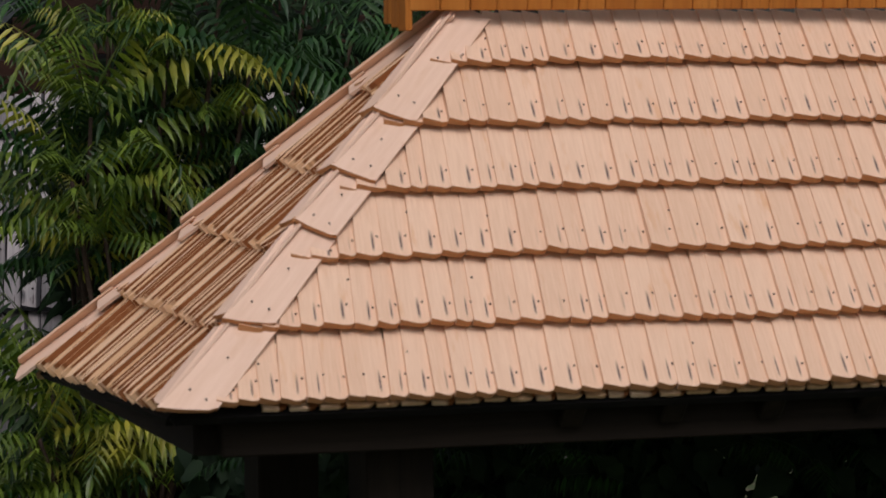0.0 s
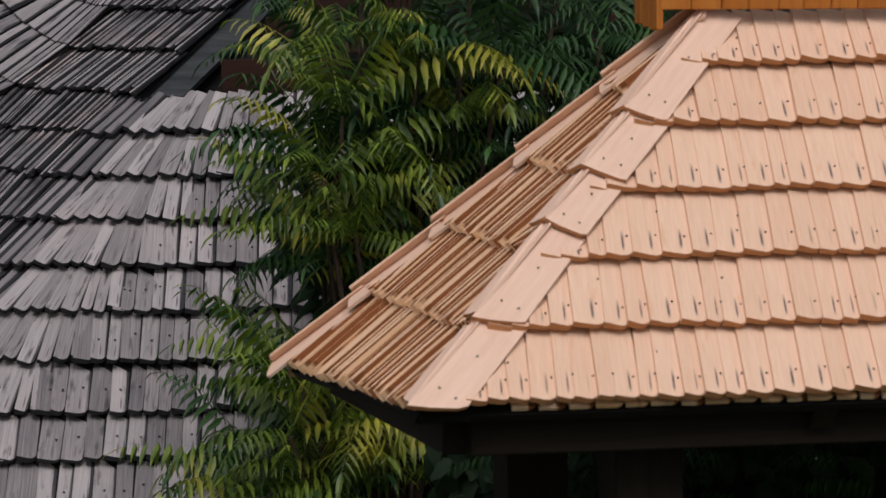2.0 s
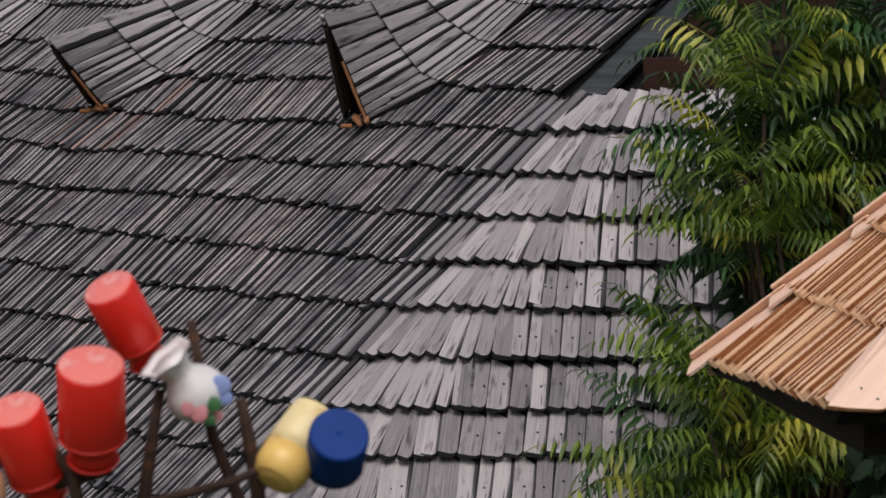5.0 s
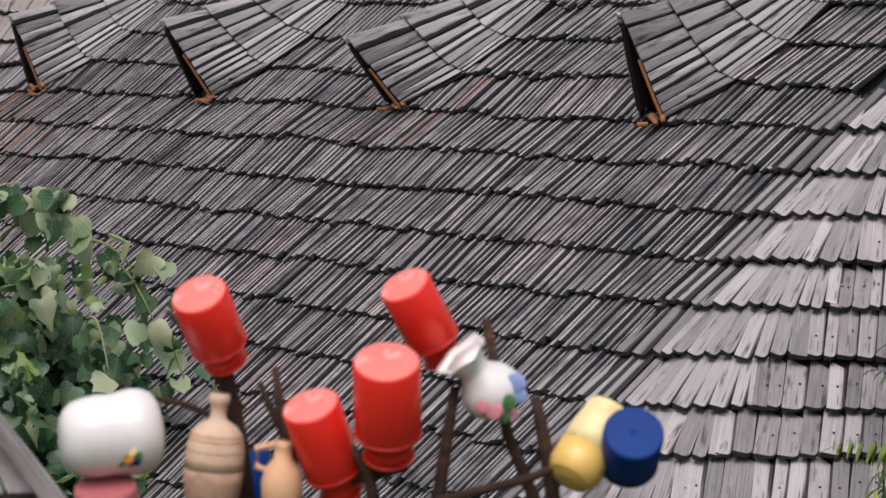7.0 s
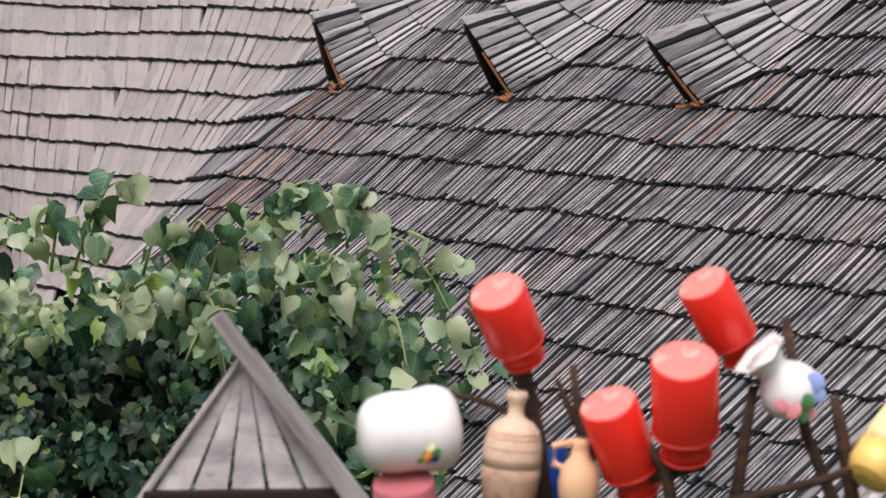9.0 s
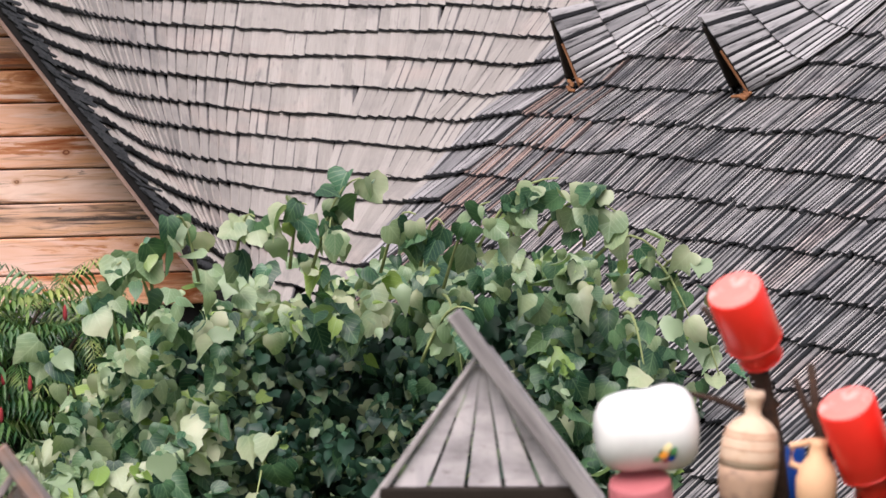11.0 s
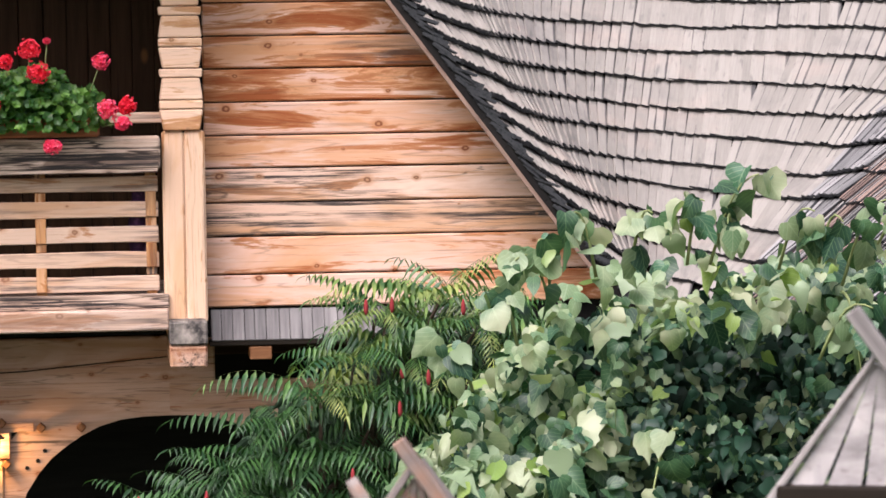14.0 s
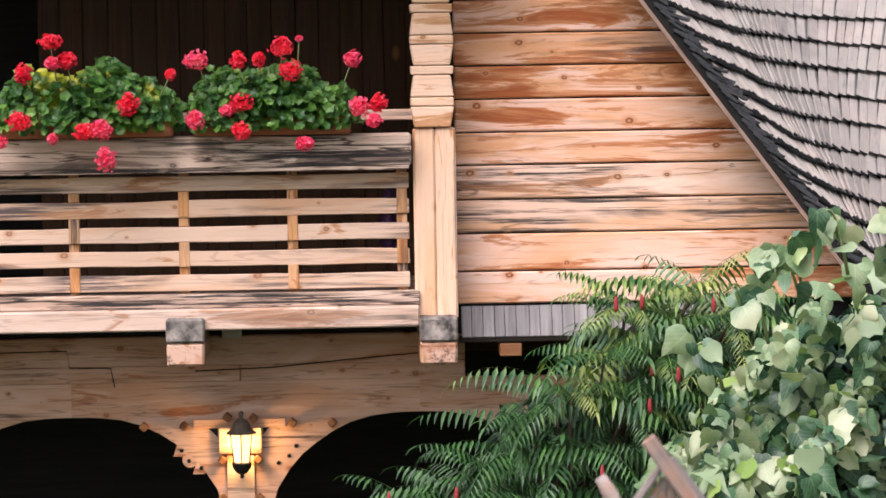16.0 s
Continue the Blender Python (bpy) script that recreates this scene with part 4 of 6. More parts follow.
# ---- the wooden house with its balcony: x along the wall, y away, z up ----
HOUSE = Matrix(((0.7849, -0.6200, 0, -10.996), (0.6200, 0.7849, 0, 14.877), (0, 0, 1, 0), (0, 0, 0, 1)))


def hp(x, y, z):
    return HOUSE @ V3((x, y, z))


HX, HY = V3((0.7849, 0.6200, 0)), V3((-0.6200, 0.7849, 0))


def slab(name, outline, y0, y1, material, parent, label="", bevel=0.004):
    """A board cut to an outline in x and z."""
    bm = bmesh.new()
    f = bm.faces.new([bm.verts.new((x, y0, z)) for x, z in outline])
    r = bmesh.ops.extrude_face_region(bm, geom=[f])
    for v in r["geom"]:
        if isinstance(v, bmesh.types.BMVert):
            v.co.y = y1
    bmesh.ops.recalc_face_normals(bm, faces=bm.faces[:])
    if bevel:
        bmesh.ops.bevel(bm, geom=[e for e in bm.edges if e.calc_face_angle(0) > 0.8 and e.calc_length() > 0.03], offset=bevel, segments=1, affect="EDGES")
    # the board's own origin at its middle
    cx = sum(x for x, z in outline) / len(outline)
    cz = sum(z for x, z in outline) / len(outline)
    for v in bm.verts:
        v.co -= V3((cx, y0, cz))
    return part(name, bm, material, parent, label, HOUSE @ Matrix.Translation((cx, y0, cz)))


def verge_x(z):
    return 1.114 + (4.275 - z) * 0.733


def build_house():
    rnd = random.Random(9)
    wall = thing("wall_gable", "gable wall of weather-stained orange larch planks", "wall", kind="structure")
    rows = [2.615, 2.796, 3.005, 3.192, 3.382, 3.562, 3.745, 3.928, 4.108, 4.29, 4.475, 4.66, 4.85]
    for k, (a, b) in enumerate(zip(rows, rows[1:])):
        wood = M_WALL_GREY if k in (2, 3) else M_WALL_RED if k in (5, 6, 7, 8, 10) else M_WALL
        slab("plank", [(0.012, a + 0.004), (verge_x(a) + 0.03, a + 0.004), (verge_x(b) + 0.03, b - 0.004), (0.012, b - 0.004)], 0.006 * rnd.random(), 0.05, wood, wall, bevel=0.008)
    slab("backing", [(-0.1, 2.45), (2.4, 2.45), (verge_x(4.9) - 0.02, 4.9), (-0.1, 4.9)], 0.055, 0.10, M_UNDER, wall, bevel=0)

    # post: two boards below, a carved shaft above
    post = thing("balcony_post", "pale spruce balcony post with a notched carved shaft", "post")
    beam("board", hp(-0.165, -0.25, 2.56), hp(-0.165, -0.25, 3.60), 0.08, 0.118, M_POST, post, "", 0.012, up=HX)
    beam("board", hp(-0.048, -0.25, 2.56), hp(-0.048, -0.25, 3.60), 0.08, 0.112, M_POST, post, "", 0.012, up=HX)
    z = 3.60
    k = 0
    while z < 4.9:
        h = (0.115, 0.05, 0.12, 0.05)[k % 4]
        lo, hi = ((0.195, 0.235), (0.235, 0.235), (0.235, 0.20), (0.225, 0.235))[k % 4]
        cx = -0.115
        slab("carved_block", [(cx - lo / 2, z + 0.002), (cx + lo / 2, z + 0.002), (cx + hi / 2, z + h - 0.002), (cx - hi / 2, z + h - 0.002)], -0.31, -0.14, M_POST, post, bevel=0.006)
        z += h
        k += 1

    rail = thing("balcony_railing", "balcony railing of pale horizontal slats under a weathered beam", "railing")
    for z, h in ((3.318, 0.085), (3.180, 0.088), (3.043, 0.086), (2.911, 0.082), (2.779, 0.086)):
        tilt = 0.006 * (rnd.random() - 0.5)
        beam("slat", hp(-5.2, -0.25, z - 3 * tilt), hp(-0.25, -0.25, z + tilt), 0.028, h, M_SLAT, rail, "", 0.004, wobble=0.010)
    for i, x in enumerate((-2.66, -2.064, -1.47, -0.882, -0.289)):
        beam("upright", hp(x, -0.222 if i % 2 else -0.226, 2.70), hp(x, -0.222 if i % 2 else -0.226, 3.39), 0.024, 0.056, M_UPRIGHT, rail, "orange-brown upright between the slats", 0.003, up=HX)
        for kz, (a, b) in enumerate(((3.275, 3.225), (3.136, 3.087), (3.0, 2.952), (2.870, 2.823))):
            front = (kz + i) % 2 == 0
            beam("woven_piece", hp(x, -0.262 if front else -0.245, b - (0.085 if front else 0.0)), hp(x, -0.262 if front else -0.245, a), 0.018, 0.056, M_UPRIGHT, rail, "", 0.003, up=HX)
    beam("upper_beam", hp(-5.2, -0.31, 3.488), hp(-0.235, -0.31, 3.488), 0.16, 0.177, M_OLD, rail, "dark weather-stained beam under the flower boxes", 0.012, wobble=0.006)
    beam("ledge", hp(-5.2, -0.32, 3.392), hp(-0.25, -0.32, 3.392), 0.14, 0.022, M_OLD, rail, "", 0.003)
    beam("top_rail", hp(-5.2, -0.16, 3.672), hp(-0.03, -0.16, 3.672), 0.04, 0.058, M_SLAT, rail, "", 0.005)

    floor = thing("balcony_floor", "balcony floor edged by a pale timber beam", "floor", kind="structure")
    beam("edge_board", hp(-5.2, -0.27, 2.682), hp(-0.2, -0.27, 2.682), 0.10, 0.076, M_OLD, floor, "", 0.005, wobble=0.004)
    beam("front_beam", hp(-5.2, -0.31, 2.588), hp(-0.205, -0.31, 2.588), 0.20, 0.112, M_FRONT, floor, "", 0.008)
    for k in range(9):
        beam("floor_board", hp(-5.2, -0.16 + 0.15 * k, 2.69), hp(0.0, -0.16 + 0.15 * k, 2.69), 0.146, 0.03, M_OLD, floor)
    for x in (-2.83, -1.465, -0.105):
        cb = thing("corbel", "pair of stacked square beam ends, grey and orange", "beam end", group="beam ends under the balcony")
        beam("beam_end", hp(x, -0.50, 2.538 if x < -0.3 else 2.52), hp(x, 0.5, 2.538 if x < -0.3 else 2.52), 0.205, 0.128, M_END, cb, "", 0.010)
        beam("beam_end", hp(x, -0.49, 2.408 if x < -0.3 else 2.393), hp(x, 0.5, 2.408 if x < -0.3 else 2.393), 0.20, 0.122, M_SILL, cb, "", 0.012)

    # shaded loggia behind the railing
    inner = thing("wall_loggia", "shaded brown board wall at the back of the balcony", "wall", kind="structure")
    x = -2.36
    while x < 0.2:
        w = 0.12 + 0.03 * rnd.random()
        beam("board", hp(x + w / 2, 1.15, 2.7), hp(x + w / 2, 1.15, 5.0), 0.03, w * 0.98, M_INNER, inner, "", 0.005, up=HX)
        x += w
    # near-black sheet for the shade in the opening at the left
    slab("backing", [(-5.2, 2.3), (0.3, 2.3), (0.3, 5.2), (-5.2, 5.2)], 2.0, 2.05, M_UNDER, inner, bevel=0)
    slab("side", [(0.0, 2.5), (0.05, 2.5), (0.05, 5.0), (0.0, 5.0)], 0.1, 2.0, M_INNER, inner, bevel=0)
    # ceiling out of view, added to keep the balcony dark
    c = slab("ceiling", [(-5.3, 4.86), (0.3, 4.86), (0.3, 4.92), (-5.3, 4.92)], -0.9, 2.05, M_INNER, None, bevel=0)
    tagged(c, "unseen dark ceiling added to shade the balcony", "ceiling", kind="structure")

    # lower wall: squared logs and an arcade board with a lamp post
    low = thing("wall_lower", "lower wall of squared spruce logs with a scalloped arcade", "wall", kind="structure")
    beam("log", hp(-5.2, 0.36, 2.36), hp(0.06, 0.36, 2.36), 0.14, 0.17, M_SILL, low, "", 0.01)
    # recessed log in the dark loggia brown, for the shade under the skirt
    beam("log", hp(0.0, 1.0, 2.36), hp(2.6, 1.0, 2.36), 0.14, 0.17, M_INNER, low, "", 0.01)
    for a, b in ((-5.2, -2.75), (-2.746, -1.20), (-1.196, 0.06)):
        beam("log", hp(a, 0.355, 2.235), hp(b, 0.355, 2.235), 0.14, 0.095, M_SILL, low, "", 0.006)
    prof = [(0.11, 1.2), (0.13, 1.45), (0.17, 1.58), (0.24, 1.69), (0.31, 1.77), (0.39, 1.835), (0.48, 1.895), (0.58, 1.945), (0.70, 1.98), (0.83, 1.995), (0.96, 1.998)]
    for cx, half in ((-3.12, 0.975), (-1.17, 0.975), (0.70, 0.895)):
        k = half / 0.975
        prof_ = prof + [(0.975, 1.998)]
        right = [(cx + x * (k if x > 0.5 else 1), z) for x, z in prof_]
        left = [(cx - x, z) for x, z in prof_]
        if cx > 0:
            left = [(cx - x * k, z) for x, z in prof_]
            right = [(cx + x, z) for x, z in prof_]
        out = left[::-1][:0] + [(right[-1][0], 2.186)] + right[::-1] + left + [(left[-1][0], 2.186)]
        slab("arcade_board", out[::-1], 0.30, 0.36, M_SILL, low, bevel=0.0)
        beam("pillar", hp(cx, 0.33, 0.0), hp(cx, 0.33, 1.5), 0.18, 0.2, M_SILL, low, "", 0.01, up=HX)
    for sx, holes in ((-1, ((-1.565, 1.790), (-1.525, 1.731), (-1.457, 1.690))), (1, ((-0.864, 1.805), (-0.904, 1.750), (-0.964, 1.711)))):
        for i, (x, z) in enumerate(holes):
            x, z = x - sx * 0.030, z + 0.012
            if i == 1:
                bm = bmesh.new()
                bmesh.ops.create_cone(bm, cap_ends=True, segments=16, radius1=0.044, radius2=0.044, depth=0.05)
                part("scallop", bm, M_SILL, low, "", HOUSE @ Matrix.Translation((x - sx * 0.006, 0.327, z + 0.006)) @ Matrix.Rotation(radians(90), 4, "X"))
            else:
                tooth = [(0.048, -0.034), (0.022, 0.040), (-0.07, 0.06), (-0.06, -0.01), (-0.012, -0.034)]
                tooth = [(x + sx * a, z + b) for a, b in tooth]
                slab("scallop", tooth if sx < 0 else tooth[::-1], 0.301, 0.352, M_SILL, low, "", 0.0)
            # black disc stands in for the shade inside a hole
            bm = bmesh.new()
            bmesh.ops.create_cone(bm, cap_ends=True, segments=10, radius1=0.012, radius2=0.012, depth=0.01)
            part("peg_hole", bm, M_IRON, low, "", HOUSE @ Matrix.Translation((x, 0.298, z)) @ Matrix.Rotation(radians(90), 4, "X"))
    for x, z in ((-1.276, 1.989), (-1.130, 1.980), (-1.518, 1.943), (-0.912, 1.95), (-1.741, 1.943), (-0.69, 1.947), (-1.306, 1.747), (-1.109, 1.75), (-1.309, 1.53), (-1.102, 1.53)):
        beam("wooden_peg", hp(x, 0.235, z), hp(x, 0.31, z), 0.042, 0.042, plank_rim, low, "square brown wooden peg", 0.006, up=HX + UP * 1.2)
    # boards behind the lamp
    beam("cross_board", hp(-1.467, 0.288, 1.952), hp(-0.951, 0.288, 1.952), 0.022, 0.052, M_SILL, low, "", 0.003)
    slab("lamp_post_board", [(-1.283, 1.0), (-1.128, 1.0), (-1.128, 1.776), (-1.283, 1.776)], 0.276, 0.299, M_POST, low, "", 0.004)
    # near-black triangles stand in for the shade in two cut-outs
    for a, b, c in ((-1.383, -1.332, 1.874), (-1.044, -1.078, 1.884)):
        tri = [(a, 1.925), (b, c), (b, 1.925)]
        slab("cutout", tri if a < b else tri[::-1], 0.294, 0.299, M_UNDER, low, "dark triangular piece standing for a shaded cut-out", 0.0)
    # near-black sheets stand in for the shade behind the arches
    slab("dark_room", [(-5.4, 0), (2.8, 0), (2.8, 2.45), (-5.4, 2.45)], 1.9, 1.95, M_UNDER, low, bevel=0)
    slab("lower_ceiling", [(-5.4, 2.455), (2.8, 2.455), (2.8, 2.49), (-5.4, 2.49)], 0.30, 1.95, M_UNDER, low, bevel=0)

    # skirt of short grey boards under the plank wall
    skirt = thing("board_skirt", "short skirt of grey weathered boards below the plank wall", "cladding")
    x = 0.03
    while x < 1.6:
        w = 0.055 + 0.02 * rnd.random()
        beam("board", hp(x + w / 2, -0.02, 2.605), hp(x + w / 2, -0.10, 2.44), 0.02, w * 0.96, M_SKIRT, skirt, "", 0.003, up=HX)
        x += w
    beam("sill", hp(0.02, -0.04, 2.428), hp(1.6, -0.04, 2.428), 0.12, 0.03, M_BEAM, skirt)
    beam("block", hp(0.24, 0.0, 2.37), hp(0.36, 0.0, 2.37), 0.2, 0.07, plank_rim, skirt)

    # roof over the balcony, out of sight above
    g = thing("gable_roof", "grey shingle roof over the balcony gable", "roof", kind="structure")
    ridge, eave = hp(-1.6, -0.8, 7.6), hp(-5.6, -0.8, 3.6)
    b2 = HY * 4
    sheet("left_slope", [[ridge, ridge + b2], [eave, eave + b2]], M_GREY_SIDE, g)
    top = hp(verge_x(5.2), -0.35, 5.2)
    sheet("right_slope", [[ridge, ridge + b2], [top, top + b2]], M_GREY_SIDE, g)
    slab("upper_gable", [(-5.2, 4.93), (0.55, 4.93), (-1.6, 7.4)], -0.3, -0.25, M_WALL, g, bevel=0)
    # plain walls that close the house
    body = thing("wall_house", "plain dark timber walls of the house below the roof", "wall", kind="structure")
    for a, b in ((corners(10)[1], corners(10)[2]), (corners(10)[2], corners(10)[3])):
        inn = V3((0.35, 0.45, 0))
        beam("wall", V3((a.x, a.y, 1.2)) + inn, V3((b.x, b.y, 1.2)) + inn, 0.2, 2.3, M_BEAM, body)


def build_lantern():
    lamp = thing("wall_lantern", "small lit wall lantern with a dark metal cap", "wall lamp", HOUSE @ Matrix.Translation((-1.196, 0.17, 1.85)) @ Matrix.Scale(1.12, 4))

    def ring(name, prof, mat, label="", sides=8, smooth=False):
        verts, faces = [], []
        for r, z in prof:
            for k in range(sides):
                a = 2 * math.pi * (k + 0.5) / sides
                verts.append((r * math.cos(a), r * math.sin(a), z))
        for i in range(len(prof) - 1):
            for k in range(sides):
                k2 = (k + 1) % sides
                faces.append((i * sides + k, i * sides + k2, (i + 1) * sides + k2, (i + 1) * sides + k))
        faces.append(tuple(range(sides))[::-1])
        faces.append(tuple((len(prof) - 1) * sides + k for k in range(sides)))
        return link(name, mesh_of(name, verts, faces, mat), lamp, None, label)

    ring("cap", [(0.078, 0.050), (0.075, 0.057), (0.058, 0.066), (0.047, 0.085), (0.040, 0.104), (0.025, 0.119), (0.012, 0.126), (0.008, 0.135), (0.014, 0.146), (0.012, 0.156), (0.003, 0.163)], M_LAMP_CAP, "flared bell-shaped metal cap", 16)
    ring("base", [(0.004, -0.174), (0.012, -0.167), (0.009, -0.156), (0.030, -0.143), (0.047, -0.118), (0.051, -0.098), (0.044, -0.092)], M_IRON, "dark metal cup", 12)
    glass = bpy.data.materials.new("lit_glass")
    glass.use_nodes = True
    gp = glass.node_tree.nodes["Principled BSDF"]
    gp.inputs["Base Color"].default_value = (0.9, 0.7, 0.4, 1)
    gp.inputs["Emission Color"].default_value = (1.0, 0.62, 0.22, 1)
    gp.inputs["Emission Strength"].default_value = 1.2
    ring("glass", [(0.042, -0.092), (0.060, 0.052)], glass, "glowing warm glass", 6).visible_shadow = False
    for k in range(6):
        a = 2 * math.pi * (k + 0.5) / 6
        tube("rib", [(0.044 * math.cos(a), 0.044 * math.sin(a), -0.092), (0.062 * math.cos(a), 0.062 * math.sin(a), 0.052)], [0.003, 0.003], M_IRON, lamp, sides=4)
    tube("bracket", [(0, 0.12, -0.10), (0, 0.06, -0.13), (0, 0.0, -0.14)], [0.012, 0.01, 0.01], M_IRON, lamp, sides=6)
    box = box_bm((0.215, 0.04, 0.132), 0.004, (-0.008, 0.092, 0.006))
    part("back_board", box, M_SILL, lamp, "small back board")
    bulb = new("lantern_bulb", bpy.data.lights.new("lantern_bulb", "POINT"))
    bulb.data.energy, bulb.data.color, bulb.data.shadow_soft_size = 5.0, (1.0, 0.58, 0.22), 0.04
    bulb.matrix_world = HOUSE @ Matrix.Translation((-1.196, 0.17, 1.86))


build_house_roof()
build_house()
build_lantern()
build_vent(0.141, 1, 0.46, 0.085, 1.25, 1, 0.12)
build_vent(0.414, 1, 0.43, 0.05, 1.2, 2, -0.04)
build_vent(0.670, 1, 0.47, 0.09, 1.25, 3, 0.03)
build_vent(0.944, 1, 0.44, 0.08, 1.2, 4, 0.12)


# ---- leaves ----
class Foliage:
    """Gathers leaves of one plant into one mesh."""

    def __init__(self):
        self.verts, self.faces, self.uvs = [], [], []
        self.sag = 1.0

    def blade(self, base, tip, side, fold, width):
        """A lance-shaped leaflet, folded along its rib."""
        n = side.cross(tip - base).normalized()
        m1, m2 = base.lerp(tip, 0.30), base.lerp(tip, 0.68)
        b = len(self.verts)
        tip = tip - UP * (0.18 * (tip - base).length)
        self.verts += [base, m1 + side * width + n * fold, m2 + side * width * 0.72 + n * fold * 0.7, tip, m2 - side * width * 0.72 + n * fold * 0.7, m1 - side * width + n * fold, m1, m2]
        self.faces += [(b, b + 1, b + 6), (b + 1, b + 2, b + 7, b + 6), (b + 2, b + 3, b + 7), (b + 3, b + 4, b + 7), (b + 4, b + 5, b + 6, b + 7), (b + 5, b, b + 6)]

    def frond(self, rnd, origin, way, length, droop):
        """A feathered leaf: an arching rib with paired leaflets."""
        way = way.normalized()
        pts, p, d = [origin], origin.copy(), way.copy()
        k = 14
        for i in range(k):
            d = (d + V3((0, 0, -droop * (0.4 + i / k)))).normalized()
            p = p + d * (length / k)
            pts.append(p)
        side0 = way.cross(UP)
        side0 = side0.normalized() if side0.length > 0.05 else V3((1, 0, 0))
        tw = 0.5 * (rnd.random() - 0.5)
        hang = 0.5 + 0.9 * rnd.random()
        for i in range(2, k + 1):
            t = i / k
            along = (pts[i] - pts[i - 1]).normalized()
            nrm = side0.cross(along).normalized()
            s = (side0 + nrm * tw).normalized()
            size = length * 0.225 * math.sin(math.pi * (0.20 + 0.72 * t)) ** 0.6
            for sg in (-1, 1):
                if rnd.random() < 0.04:
                    continue
                out = (s * sg * (0.9 + 0.1 * rnd.random()) + along * (0.30 + 0.12 * rnd.random()) - UP * (hang + 0.25 * rnd.random()) * self.sag + nrm * 0.06 * (rnd.random() - 0.5)).normalized()
                L = size * (0.9 + 0.2 * rnd.random())
                self.blade(pts[i], pts[i] + out * L, along, 0.003, L * 0.105)
        self.blade(pts[-1], pts[-1] + (d - UP * 0.3).normalized() * length * 0.2, side0, 0.003, length * 0.022)
        # rib
        for i in range(k):
            b = len(self.verts)
            w = 0.0035 * (1 - 0.6 * i / k)
            self.verts += [pts[i] - side0 * w, pts[i] + side0 * w, pts[i + 1] + side0 * w, pts[i + 1] - side0 * w]
            self.faces.append((b, b + 1, b + 2, b + 3))

    def heart(self, rnd, c, normal, down, size):
        """A broad heart-shaped leaf with shallow teeth, cupped about its rib."""
        x = normal.cross(down).normalized()
        y = -down
        ring = ((0, -0.02), (0.22, -0.13), (0.43, -0.07), (0.52, 0.12), (0.54, 0.32), (0.48, 0.50), (0.36, 0.68), (0.17, 0.85), (0.0, 1.04))
        b = len(self.verts)
        cup = rnd.uniform(-0.7, 1.0)
        bend_ = rnd.uniform(-0.3, 0.9)
        broad, slim = rnd.uniform(0.8, 1.2), rnd.uniform(-0.12, 0.12)

        def at(u, v):
            j = 1 + 0.26 * (rnd.random() - 0.5)
            return c + (x * (u * j * broad + slim * v) - y * v * j) * size + normal * size * (cup * abs(u) * 0.8 - bend_ * v * v)
        rib = [at(0, v) for v in (-0.04, 0.2, 0.5, 1.06)]
        right = [at(u, v) for u, v in ring[1:-1]]
        left = [at(-u, v) for u, v in ring[1:-1]]
        self.verts += rib + right + left
        self.uvs += [(0.0, v) for v in (-0.08, 0.2, 0.5, 1.0)] + [(u, v) for u, v in ring[1:-1]] * 2
        r0, l0 = b + 4, b + 11
        for o, flip in ((r0, False), (l0, True)):
            for f in ((b, o, o + 1, b + 1), (b + 1, o + 1, o + 2), (b + 1, o + 2, o + 3, b + 2), (b + 2, o + 3, o + 4), (b + 2, o + 4, o + 5), (b + 2, o + 5, o + 6, b + 3)):
                self.faces.append(f[::-1] if flip else f)

    def build(self, name, material, parent, label=""):
        veined = len(self.uvs) == len(self.verts)
        me = mesh_of(name, self.verts, self.faces, material, self.uvs if veined else None)
        if veined:
            for q in me.polygons:
                q.use_smooth = True
        return link(name, me, parent, None, label)


def view_frame(az, rng):
    """Right, away and a point of a sight line at that turn of the head (degrees to the left) and distance."""
    a = radians(az)
    return V3((math.cos(a), math.sin(a), 0)), V3((-math.sin(a), math.cos(a), 0)), V3((-rng * math.sin(a), rng * math.cos(a), EYE))


